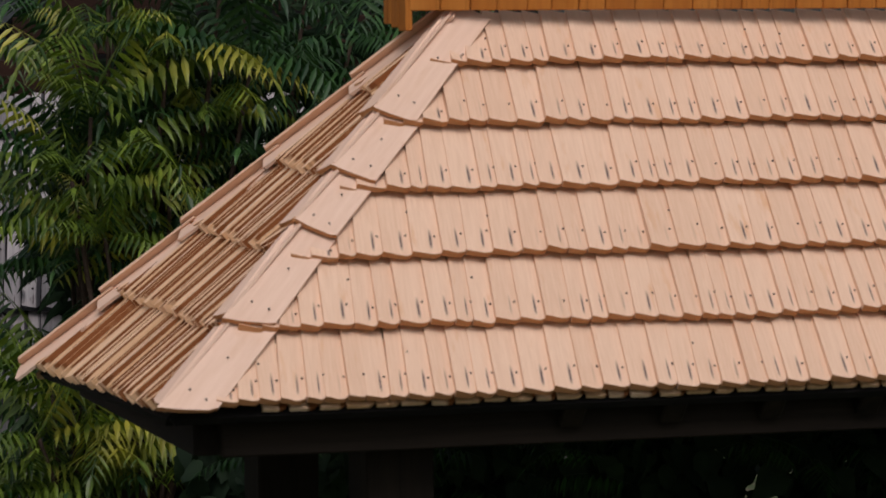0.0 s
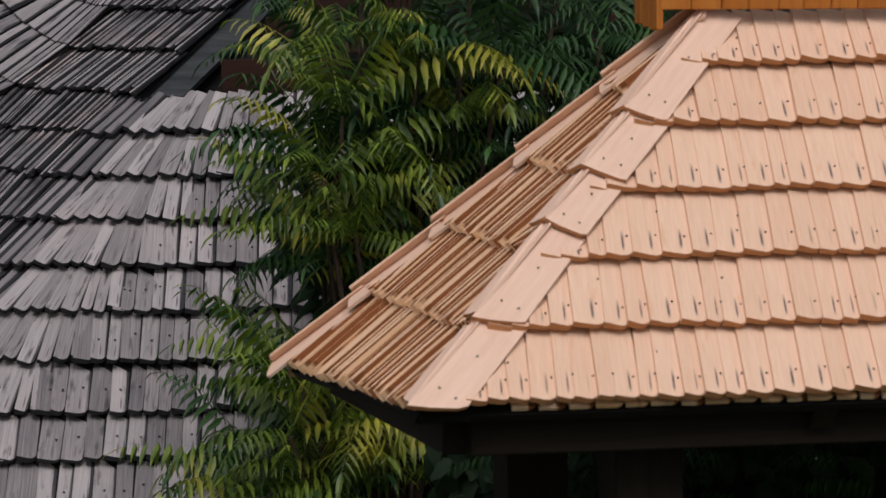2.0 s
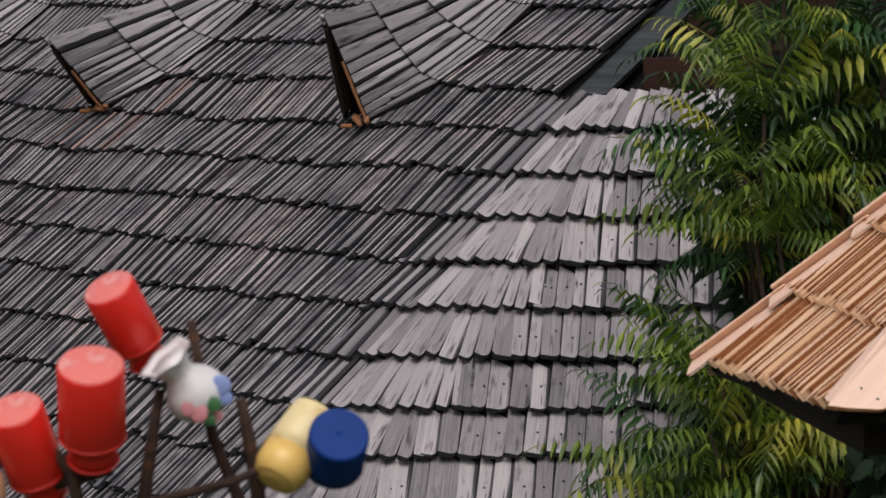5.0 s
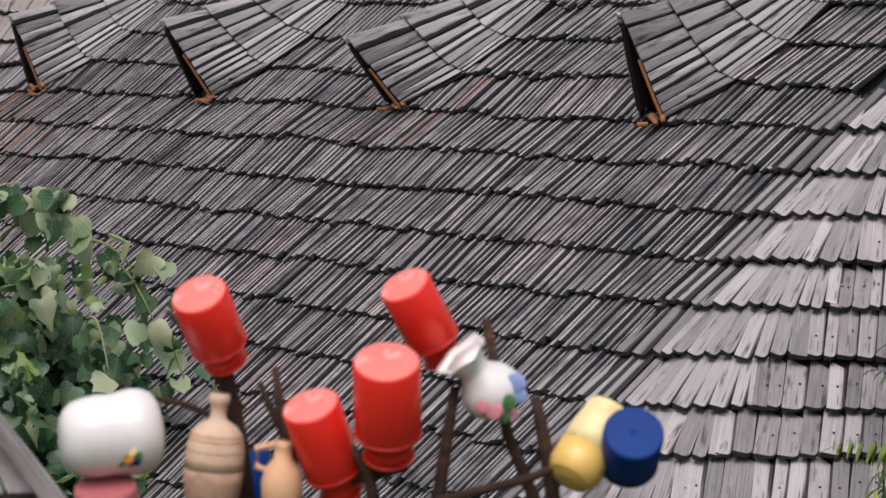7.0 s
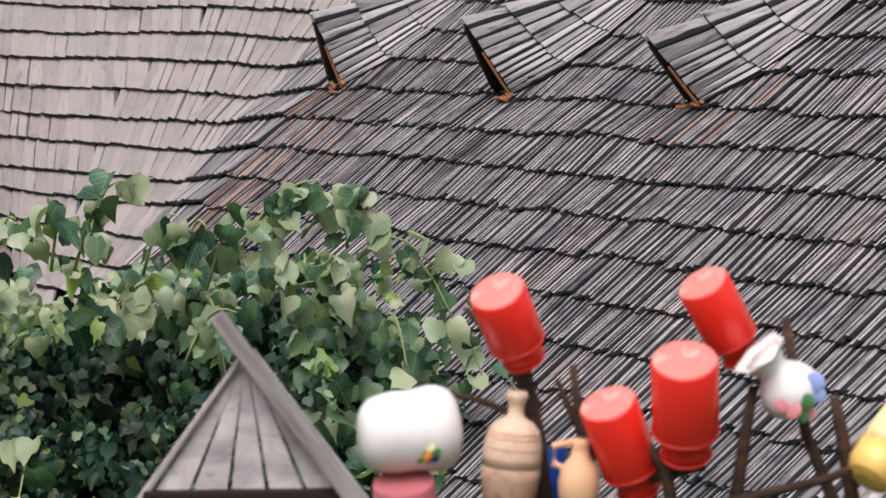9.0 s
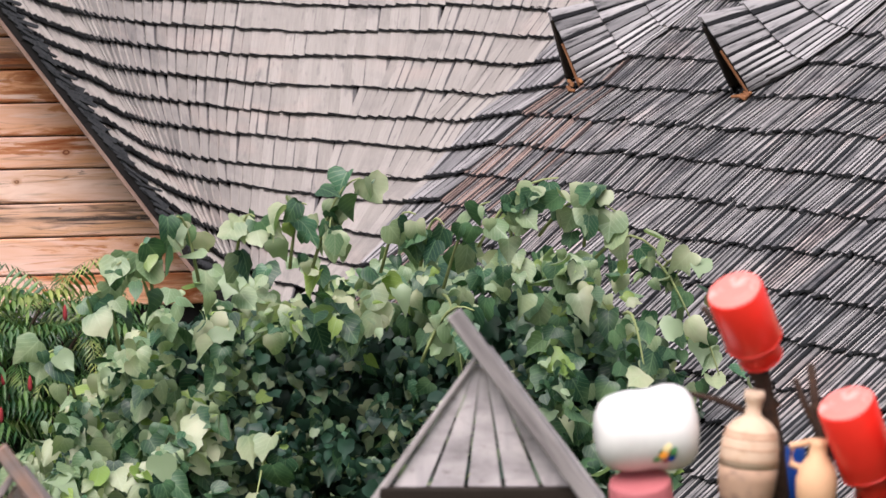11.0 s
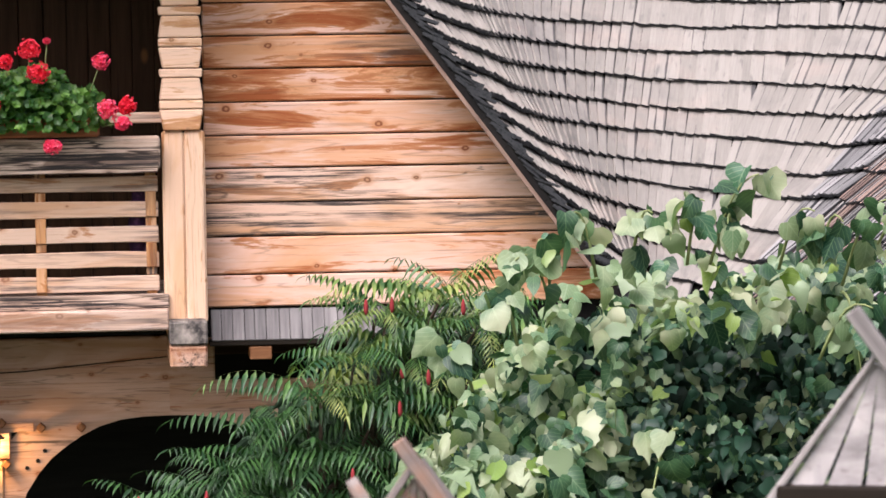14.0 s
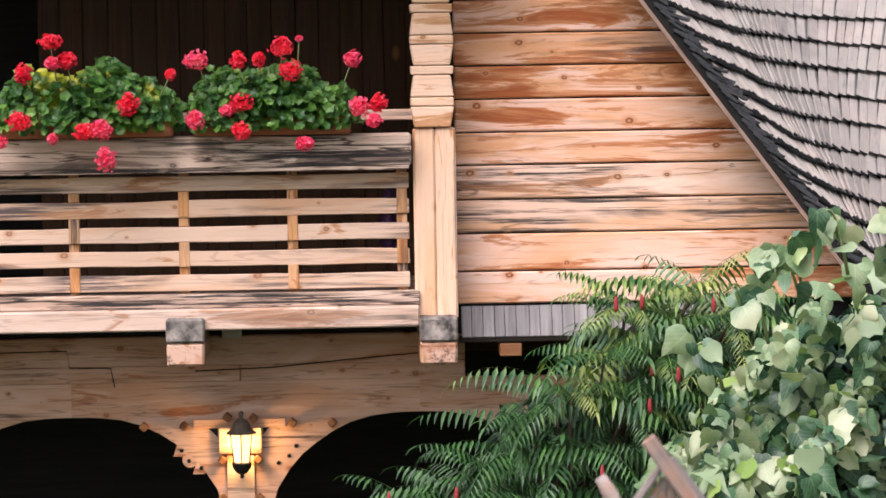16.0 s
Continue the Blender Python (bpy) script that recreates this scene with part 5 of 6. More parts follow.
def build_sumac(name, label, foot, tips, fronds, length, material, seed, cones=(), rise=0.0, sag=1.0, inner=(), at=(7.868, 11.3), shady=(), shade=None):
    rnd = random.Random(seed)
    tree = thing(name, label, "tree")
    f = Foliage()
    f.sag = sag
    trunk_top = V3((foot.x, foot.y, 1.7))
    tube("trunk", [foot, foot.lerp(trunk_top, 0.5) + V3((0.04, 0.02, 0)), trunk_top], [0.07, 0.055, 0.045], M_BARK, tree)
    dim = Foliage()
    dim.sag = sag
    for t in tips + list(shady):
        mid = trunk_top.lerp(t, 0.55) + V3((0.25 * (rnd.random() - 0.5), 0.15, -0.25))
        tube("limb", [trunk_top, mid, t - UP * 0.02], [0.025, 0.015, 0.007], M_BARK, tree, sides=6)
        n = fronds + rnd.randrange(3)
        crown = dim if t in shady else f
        a0 = rnd.random() * 6.28
        for k in range(n):
            a = a0 + 2 * math.pi * k / n + 0.5 * (rnd.random() - 0.5)
            el = -0.25 + rise + 0.95 * rnd.random()
            way = V3((math.cos(a) * math.cos(el), math.sin(a) * math.cos(el), math.sin(el)))
            crown.frond(rnd, t, way, length * (0.7 + 0.5 * rnd.random()), (0.05 + 0.07 * rnd.random()) * (0.4 + 0.6 * sag))
    f.build("crown", material, tree, "drooping feathered leaves")
    if shady:
        dim.build("older_fronds", shade, tree, "deep green feathered leaves, coloured for shade")
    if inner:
        # leaves deep in the crown, coloured near black for its shade
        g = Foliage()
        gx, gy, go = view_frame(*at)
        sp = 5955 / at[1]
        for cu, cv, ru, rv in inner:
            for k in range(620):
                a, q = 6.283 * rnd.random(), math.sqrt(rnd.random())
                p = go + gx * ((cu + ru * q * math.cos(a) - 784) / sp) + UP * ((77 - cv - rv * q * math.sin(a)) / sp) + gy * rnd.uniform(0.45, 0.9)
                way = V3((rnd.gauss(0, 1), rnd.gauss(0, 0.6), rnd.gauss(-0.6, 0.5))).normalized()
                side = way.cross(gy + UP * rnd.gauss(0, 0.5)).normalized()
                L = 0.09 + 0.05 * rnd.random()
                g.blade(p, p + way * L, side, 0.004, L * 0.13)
        g.build("inner_leaves", M_HEDGE, tree, "dark leaves filling the crown, coloured for shade")
    for c in cones:
        tube("cone", [c - UP * 0.03, c - UP * 0.012, c + UP * 0.02, c + UP * 0.04], [0.005, 0.011, 0.009, 0.003], M_DRUPE, tree, "dark red fruit cone", 6)
    return tree


def sumac_tips(az, rng, spots, px):
    x, y, o = view_frame(az, rng)
    return [o + x * ((u - 784) / px) + UP * ((77 - v) / px) + y * d for u, v, d in spots]


# tall sumac between the shelter and the grey roof
SP = 5955 / 11.3
spots = [(910, 190, 0.0), (820, 300, -0.1), (1010, 250, 0.2), (840, 420, 0.0), (960, 400, -0.1), (1080, 330, 0.1), (1150, 200, 0.2), (1080, 90, 0.1), (940, 60, 0.2),
         (1230, 90, 0.1), (1320, 160, 0.3), (1420, 60, 0.3), (1260, 280, 0.3), (1180, 400, 0.2), (820, 660, -0.05), (760, 750, -0.1), (900, 720, 0.0),
         (840, 850, 0.05), (960, 820, 0.0), (1060, 720, 0.1), (1100, 850, 0.1), (1240, 800, 0.2), (1350, 850, 0.3), (700, 860, 0.0), (980, -60, 0.2), (1180, -40, 0.2), (1340, -40, 0.3), (1050, 450, 0.3),
         (1500, 150, 0.4), (1560, 30, 0.4), (1100, 560, 0.3), (1640, 300, 0.5)]
spots = [(u + 0.6 * max(0, 960 - u) + (40 if v < 600 else 0), v, d) for u, v, d in spots]
jig = random.Random(8)
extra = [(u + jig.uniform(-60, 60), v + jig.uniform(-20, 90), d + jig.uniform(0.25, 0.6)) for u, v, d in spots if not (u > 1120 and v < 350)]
# fronds to the right and behind get the shade-coloured leaves
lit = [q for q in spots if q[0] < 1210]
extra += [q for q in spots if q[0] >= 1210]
build_sumac("sumac_tree", "tall dark green sumac tree with yellowing feathered leaves", V3((-1.15, 11.3, 0)), sumac_tips(7.868, 11.3, lit, SP), 7, 0.48, M_SUMAC, 21, (), 0.36, 0.85, shady=sumac_tips(7.868, 11.3, extra, SP), shade=M_SUMAC_SHADE, inner=((1130, 300, 190, 230), (1330, 120, 250, 190), (1080, 780, 230, 160), (1010, 420, 130, 150), (1330, 800, 260, 140)))

# lower sumac with red fruit beside the plank wall
SP2 = 5955 / 15.3
spots = [(1080, 500, 0.0), (1180, 480, 0.1), (1250, 520, 0.0), (1020, 580, -0.1), (1130, 580, 0.0), (1230, 620, 0.0), (960, 650, -0.1), (1060, 670, -0.1), (1160, 700, 0.0), (940, 725, 0.0), (840, 805, -0.1),
         (920, 780, -0.1), (1020, 780, -0.2), (720, 830, 0.0), (830, 860, -0.1), (950, 870, -0.2), (640, 860, 0.0), (1080, 850, -0.2), (1330, 560, 0.2), (1290, 700, 0.1), (1200, 810, -0.1), (720, 900, -0.1)]
spots = [(u + 40, v + 30, d) if v < 690 else (u - 10 + 0.4 * max(0, 900 - u), v + 0.12 * max(0, 900 - u), d) for u, v, d in spots]
extra = [(u + jig.uniform(-40, 40), v + jig.uniform(-20, 60), d + jig.uniform(0.0, 0.3)) for u, v, d in spots]
# upper fronds bright, lower ones in the shade-coloured leaf
upper = [q for q in spots if q[1] < 720] + [q for k, q in enumerate(extra) if k % 2 == 0 and q[1] <= 640]
lower = [q for q in spots if q[1] >= 720] + [q for k, q in enumerate(extra) if k % 2 == 0 and q[1] > 640]
cone_spots = [(1075, 515, -0.45), (1120, 512, -0.45), (1200, 595, -0.5), (1135, 625, -0.5), (1180, 637, -0.5), (1245, 520, -0.4), (795, 838, -0.5), (1045, 800, -0.6), (678, 850, -0.4), (1130, 690, -0.5)]
build_sumac("sumac_shrub", "bright green sumac shrub with dark red fruit cones", V3((-8.9, 12.4, 0)), sumac_tips(36.607, 15.3, upper, SP2), 6, 0.47, M_SUMAC_B, 22,
            sumac_tips(36.607, 15.3, cone_spots, SP2), 0.05, 0.8, shady=sumac_tips(36.607, 15.3, lower, SP2), shade=M_SUMAC_SHADE, at=(36.607, 15.3),
            inner=((1190, 650, 110, 100), (980, 810, 120, 90), (1130, 790, 140, 110)))


def build_vine():
    rnd = random.Random(33)
    vine = thing("vine_thicket", "thick tangle of broad-leaved climbing vine with pale shoots", "climbing plant")
    x, y, o = view_frame(28.978, 14.0)
    px = 5955 / 14.0
    us = (330, 450, 560, 640, 720, 860, 960, 1040, 1180, 1330, 1450, 1560, 1600, 1640)
    vs = (800, 675, 580, 475, 445, 435, 425, 445, 440, 405, 435, 535, 650, 880)

    def crest(u):
        return float(np.interp(u, us, vs)) + 45 * noise.noise(V3((u * 0.012, 2.0, 5.0))) + 22 * noise.noise(V3((u * 0.05, 8.0, 5.0)))

    def place(u, v, d):
        return o + x * ((u - 784) / px) + UP * ((77 - v) / px) + y * d
    f, pale, dim = Foliage(), Foliage(), Foliage()
    n = 0
    while n < 7600:
        u = 330 + 1310 * rnd.random()
        c = crest(u)
        v = c + (1010 - c) * rnd.random() ** 1.1 + 34
        depth = 0.35 - 0.55 * min(1, (v - c) / 300) + 0.85 * rnd.random() + 0.5 * noise.noise(V3((u * 0.008, v * 0.008, 9.0)))
        if noise.noise(V3((u * 0.011, v * 0.011, 3.0))) < -0.10 and rnd.random() < 0.88:
            continue
        if v - c < 150 and noise.noise(V3((u * 0.024, v * 0.024, 14.0))) < 0.05 and rnd.random() < 0.93:
            continue
        top = v - c < 130
        # leaves of the inner hollow mostly take the colour made for shade
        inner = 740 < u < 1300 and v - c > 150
        if inner:
            depth += 0.30
        if rnd.random() < (0.45 if inner else 0.36):
            nrm = V3((rnd.gauss(0, 1), rnd.gauss(0, 1), rnd.gauss(0.3, 1)))
        else:
            side = noise.noise(V3((u * 0.013, v * 0.013, 21.0)))
            nrm = x * (0.9 * side + rnd.gauss(0, 0.30)) - y * (0.75 + rnd.gauss(0, 0.25)) + UP * (0.55 + rnd.gauss(0, 0.35))
        nrm.normalize()
        down = -UP * 0.9 + x * rnd.gauss(0, 0.55) - y * rnd.gauss(0.2, 0.4)
        down = (down - nrm * down.dot(nrm)).normalized()
        size = 0.030 + 0.045 * rnd.random() ** 1.4 if inner else 0.042 + 0.075 * rnd.random() ** 1.5
        share = (0.80 if u < 1300 else 0.55) if top else 0.50 if u < 800 else 0.20
        share += (0.0 if inner else 0.7) * noise.noise(V3((u * 0.009, v * 0.009, 40.0)))
        (pale if rnd.random() < share else dim if inner and rnd.random() < 0.8 else f).heart(rnd, place(u, v, depth), nrm, down, size)
        n += 1
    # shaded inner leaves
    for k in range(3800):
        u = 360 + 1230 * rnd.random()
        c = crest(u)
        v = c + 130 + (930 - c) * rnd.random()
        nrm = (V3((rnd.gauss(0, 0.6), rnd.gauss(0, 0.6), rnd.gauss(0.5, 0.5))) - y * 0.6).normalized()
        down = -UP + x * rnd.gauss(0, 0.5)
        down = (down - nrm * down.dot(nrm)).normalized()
        dim.heart(rnd, place(u, v, 0.75 + 0.55 * rnd.random()), nrm, down, 0.05 + 0.06 * rnd.random())
    stems = []
    for u0, v0, u1, v1 in ((900, 430, 985, 285), (860, 430, 890, 330), (1180, 420, 1330, 290), (1300, 380, 1430, 350), (1130, 470, 1210, 330), (1400, 420, 1520, 440), (700, 450, 660, 350),
                           (1460, 420, 1560, 540), (620, 480, 600, 400), (1130, 480, 1160, 640), (840, 720, 790, 870), (1090, 600, 1180, 520), (1450, 520, 1480, 640), (760, 440, 800, 350), (1020, 440, 1080, 350), (560, 570, 520, 480), (480, 650, 430, 590), (1250, 400, 1260, 320), (1380, 400, 1400, 310),
                           (1560, 560, 1610, 640), (940, 420, 930, 370), (620, 500, 560, 430), (1090, 430, 1130, 370), (1500, 470, 1580, 470)):
        k = 6
        a, b = place(u0, v0 + 25, -0.1), place(u1, v1 + 10, -0.25)
        pts = [a.lerp(b, i / k) + UP * 0.10 * math.sin(math.pi * i / k) for i in range(k + 1)]
        stems.append((pts, [0.008 - 0.0008 * i for i in range(k + 1)]))
        for i in range(2, k + 1):
            for r in range(2):
                nrm = (V3((rnd.gauss(0, 0.6), rnd.gauss(0, 0.6), rnd.gauss(0.4, 0.4))) - y * 0.9).normalized()
                down = (-UP + x * rnd.gauss(0, 0.5))
                down = (down - nrm * down.dot(nrm)).normalized()
                (pale if rnd.random() < 0.6 else f).heart(rnd, pts[i] + V3((rnd.gauss(0, 0.045), rnd.gauss(0, 0.04), rnd.gauss(-0.03, 0.04))), nrm, down, 0.045 + 0.075 * rnd.random())
    for pts, r in stems:
        tube("shoot", pts, r, M_STEM, vine, "", 5)
    for u in (420, 700, 980, 1250, 1520):
        tube("stem", [place(u, 2000, 1.1), place(u + 20, 1200, 1.1), place(u - 10, crest(u) + 150, 1.0)], [0.03, 0.022, 0.01], M_BARK, vine, "", 6)
    f.build("leaves", M_VINE, vine, "green heart-shaped leaves")
    dim.build("old_leaves", M_VINE_SHADE, vine, "dark blue-green inner leaves, coloured for shade")
    pale.build("pale_leaves", M_VINE_PALE, vine, "young pale green leaves")


def build_hedge():
    """Dark undergrowth behind the shelter."""
    rnd = random.Random(61)
    hedge = thing("hedge", "dark dense undergrowth behind the shelter", "bush")
    x, y, o = view_frame(0.0, 10.3)
    f = Foliage()
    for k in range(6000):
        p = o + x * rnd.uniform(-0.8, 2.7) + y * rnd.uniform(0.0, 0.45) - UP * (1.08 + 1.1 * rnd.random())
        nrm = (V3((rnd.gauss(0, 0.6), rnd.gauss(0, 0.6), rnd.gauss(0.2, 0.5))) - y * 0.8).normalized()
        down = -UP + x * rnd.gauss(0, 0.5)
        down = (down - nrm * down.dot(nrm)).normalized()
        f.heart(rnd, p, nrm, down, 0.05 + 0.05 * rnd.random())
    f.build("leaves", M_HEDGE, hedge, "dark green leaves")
    g = Foliage()
    for k in range(26):
        o2 = o + x * rnd.uniform(-0.6, 1.6) - UP * rnd.uniform(1.15, 1.5) - y * 0.05
        a = rnd.uniform(0, 6.28)
        g.frond(rnd, o2, V3((math.cos(a), math.sin(a), 0.5)), 0.28 + 0.12 * rnd.random(), 0.09)
    g.build("fronds", M_FERN, hedge, "deep green feathered fronds")
    for k in range(6):
        p = o + x * (-0.2 + 0.52 * k) + y * 0.3
        tube("stem", [V3((p.x, p.y, 0)), V3((p.x + 0.05, p.y, 2.2))], [0.02, 0.012], M_BARK, hedge, "", 5)


build_hedge()
M_VINE_PALE = leaf_mat("young_vine_leaf", (0.11, 0.19, 0.095), (0.32, 0.375, 0.21), (0.50, 0.50, 0.35), 0.49, 0.65, leak=0.3, veins=(0.42, 0.50, 0.33), stray=((0.24, 0.33, 0.09), (0.05, 0.13, 0.07)))
build_vine()


# ---- pots upturned on a branched stand ----
PX, PY, PO = view_frame(16.577, 5.5)
PPX = 5955 / 5.5


def pp(u, v, d=0.0):
    return PO + PX * ((u - 784) / PPX) + UP * ((81 + 0.0105 * (784 - u) - v) / PPX) + PY * d


def lathe(name, prof, material, parent, m, label="", sides=28, even=False):
    verts, faces = [], []
    for r, z in prof:
        for k in range(sides):
            a = 2 * math.pi * k / sides
            verts.append((r * math.cos(a), r * math.sin(a), z))
    for i in range(len(prof) - 1):
        for k in range(sides):
            k2 = (k + 1) % sides
            faces.append((i * sides + k, i * sides + k2, (i + 1) * sides + k2, (i + 1) * sides + k))
    faces.append(tuple(range(sides))[::-1])
    faces.append(tuple((len(prof) - 1) * sides + k for k in range(sides)))
    me = mesh_of(name, verts, faces, material)
    for i, q in enumerate(me.polygons):
        k = min(i // sides, len(prof) - 2)
        q.use_smooth = even or abs(prof[k + 1][1] - prof[k][1]) > 0.5 * abs(prof[k + 1][0] - prof[k][0])
    return link(name, me, parent, m, label)


def upright(a, b):
    """Pose at a with its z towards b."""
    z = (b - a).normalized()
    x = z.cross(V3((0.2, 1, 0.1))).normalized()
    y = z.cross(x)
    m = Matrix((x, y, z)).transposed().to_4x4()
    m.translation = a
    return m, (b - a).length


def handle(parent, m, r, z0, z1, angle, material, out=0.035, thick=0.006):
    c, s = math.cos(angle), math.sin(angle)
    pts = [(r * c, r * s, z0), ((r + out) * c, (r + out) * s, z0 * 0.85 + z1 * 0.15), ((r + out) * c, (r + out) * s, z0 * 0.2 + z1 * 0.8), (r * c, r * s, z1)]
    tube("handle", pts, [thick] * 4, material, parent, "", 6, m)


def build_pots():
    stand = thing("branch_stand", "dark forked branches set up as a drying stand for pots", "pot stand")
    foot = pp(640, 1250, 0.1)
    sticks = (((440, 1000), (425, 800), (405, 690), (388, 600), 0.017, 0.05), ((470, 1050), (520, 800), (500, 720), (492, 645), 0.009, 0.0), ((690, 1080), (670, 900), (655, 820), (605, 755), 0.012, -0.05),
              ((760, 1060), (780, 880), (795, 780), (812, 680), 0.012, 0.0), ((1010, 1060), (950, 882), (905, 770), (868, 560), 0.011, 0.03), ((1020, 1040), (985, 880), (970, 780), (955, 700), 0.013, 0.02),
              ((700, 905), (820, 870), (940, 840), (1070, 785), 0.009, -0.03), ((430, 730), (400, 690), (350, 610), (296, 548), 0.007, 0.05), ((410, 760), (370, 735), (320, 715), (268, 705), 0.006, 0.05),
              ((520, 820), (500, 760), (480, 720), (462, 675), 0.007, 0.03), ((640, 1060), (630, 900), (625, 840), (620, 790), 0.01, 0.05))
    for a, b, c, d, r, dep in sticks:
        pts = [pp(*a, dep), pp(*b, dep), pp(*c, dep), pp(*d, dep)]
        tube("branch", pts, [r * 1.25, r, r * 0.9, r * 0.7], M_STICK, stand, sides=7)
        if a[1] > 950:
            tube("branch", [foot, pp(a[0], a[1], dep)], [r * 1.6, r * 1.2], M_STICK, stand, sides=7)
    tube("trunk", [V3((foot.x, foot.y, 0)), foot + UP * 0.02], [0.05, 0.04], M_STICK, stand)
    m, L = upright(pp(625, 840, -0.03), pp(725, 815, -0.03))
    lathe("stub", [(0.012, 0), (0.012, L)], M_STICK, stand, m, "", 8)

    can = "red enamel can hung upside down on a branch"
    for (tu, tv, bu, bv, w, dep, back) in ((362, 508, 402, 634, 122, 0.0, 0.06), (722, 496, 790, 632, 114, 0.05, 0.05), (693, 616, 693, 790, 140, -0.10, 0.07), (556, 702, 606, 866, 124, -0.02, 0.06)):
        a, b = pp(tu, tv, dep - back), pp(bu, bv, dep + back * 0.4)
        pot = thing("enamel_can", can, "can", group="red cans on the stand")
        m, L = upright(a, b)
        r = 0.84 * w / 2 / PPX
        lathe("base", [(r * 0.5, -0.001), (r * 0.56, -0.003), (r * 0.62, -0.001), (r * 0.94, 0.0015)], M_RED_SHEEN, pot, m, "pinkish base with sky sheen in its colour")
        lathe("body", [(r * 0.93, 0.002), (r, 0.006), (r, L * 0.74), (r * 0.96, L * 0.78), (r * 0.78, L * 0.83), (r * 0.68, L * 0.86), (r * 0.68, L * 0.94), (r * 0.73, L)], M_RED, pot, m)
        lathe("rim", [(r * 0.74, L), (r * 0.79, L + 0.002), (r * 0.75, L + 0.005)], M_RED, pot, m)
        lathe("bead", [(r * 1.0, L * 0.735), (r * 1.025, L * 0.745), (r * 1.0, L * 0.755)], M_RED, pot, m)

    # white pot with a painted flower
    pot = thing("white_pot", "white enamel pot with a painted flower, hung sideways", "pot")
    m, L = upright(pp(116, 773, -0.02), pp(282, 757, 0.02))
    r = 75 / PPX
    lathe("body", [(r * 0.25, -0.006), (r * 0.52, -0.003), (r * 0.72, 0.005), (r * 0.87, 0.018), (r * 0.95, L * 0.24), (r * 0.98, L * 0.36), (r * 0.965, L * 0.50), (r * 0.99, L * 0.60), (r * 1.035, L * 0.72), (r * 1.02, L * 0.82), (r * 0.93, L * 0.92), (r * 0.74, L * 0.99), (r * 0.3, L + 0.006)], M_WHITE, pot, m, even=True)
    for du, dv, mat, size in ((240, 788, M_YELLOW, 0.010), (233, 798, M_ORANGE, 0.012), (221, 806, M_GREEN, 0.011), (247, 806, M_BLUE, 0.009), (251, 795, M_GREEN, 0.009), (237, 811, M_PINK, 0.008), (227, 794, M_GREEN, 0.007)):
        bm = bmesh.new()
        bmesh.ops.create_uvsphere(bm, u_segments=10, v_segments=6, radius=size)
        for v in bm.verts:
            v.co.y *= 0.3
        rise = (dv - 761) / PPX
        part("flower", bm, mat, pot, "painted flower", Matrix.Translation(pp(du, dv, 0.009 - math.sqrt(r * r - rise * rise))))
    handle(pot, m, r * 0.9, L * 0.25, L * 0.8, 4.6, M_WHITE)

    pot = thing("pink_pot", "dusty pink enamel pot standing upside down", "pot")
    m, L = upright(pp(190, 852, -0.03), pp(195, 1010, 0.02))
    r = 56 / PPX
    lathe("body", [(r * 0.8, 0.002), (r * 0.95, 0.0), (r, 0.006), (r * 1.08, L * 0.8), (r * 1.15, L)], M_PINK, pot, m)

    jug = thing("clay_bottle", "round brown clay bottle with pale bands", "clay bottle")
    m, L = upright(pp(372, 915, 0.0), pp(394, 692, -0.01))
    r = 53 / PPX
    lathe("body", [(r * 0.55, 0), (r * 0.78, L * 0.07), (r * 0.93, L * 0.18), (r * 0.99, L * 0.30), (r, L * 0.40)], M_CLAY_BURNT, jug, m, "scorched darker lower half")
    lathe("shoulder", [(r * 1.0, L * 0.40), (r * 1.0, L * 0.50), (r * 0.96, L * 0.60), (r * 0.85, L * 0.69), (r * 0.65, L * 0.75), (r * 0.40, L * 0.785), (r * 0.28, L * 0.81), (r * 0.25, L * 0.87), (r * 0.30, L * 0.92), (r * 0.36, L * 0.95), (r * 0.34, L)], M_CLAY_PALE, jug, m)
    for z, k in ((0.46, 1.003), (0.55, 0.985), (0.635, 0.925), (0.67, 0.88)):
        lathe("band", [(r * k, L * z), (r * (k + 0.012), L * (z + 0.008)), (r * (k - 0.025), L * (z + 0.022))], M_CLAY, jug, m, "orange painted band")

    jug = thing("clay_jug", "small orange clay jug with a handle", "jug")
    m, L = upright(pp(500, 900, -0.04), pp(508, 772, -0.05))
    r = 37 / PPX
    lathe("body", [(r * 0.6, 0), (r * 0.95, L * 0.2), (r, L * 0.42), (r * 0.85, L * 0.62), (r * 0.45, L * 0.78), (r * 0.4, L * 0.92), (r * 0.5, L)], M_CLAY_ORANGE, jug, m)
    handle(jug, m, r * 0.45, L * 0.55, L * 0.95, 0.2, M_CLAY_ORANGE, 0.03, 0.006)
    mug = thing("blue_mug", "small blue enamel mug behind the stand", "mug")
    m, L = upright(pp(438, 905, 0.08), pp(440, 805, 0.08))
    lathe("body", [(0.03, 0), (0.032, 0.004), (0.034, L)], M_BLUE, mug, m)

    # white vase with a fluted lip and painted roses
    vase = thing("white_vase", "white china vase with a fluted lip and painted flowers", "vase")
    m, L = upright(pp(900, 716, 0.0), pp(824, 622, -0.035))
    r = 56 / PPX
    lathe("body", [(r * 0.4, 0), (r * 0.75, L * 0.06), (r * 0.98, L * 0.22), (r, L * 0.34), (r * 0.85, L * 0.52), (r * 0.55, L * 0.68), (r * 0.48, L * 0.76), (r * 0.62, L * 0.88), (r * 0.72, L * 0.96)], M_WHITE, vase, m)
    verts, faces = [], []
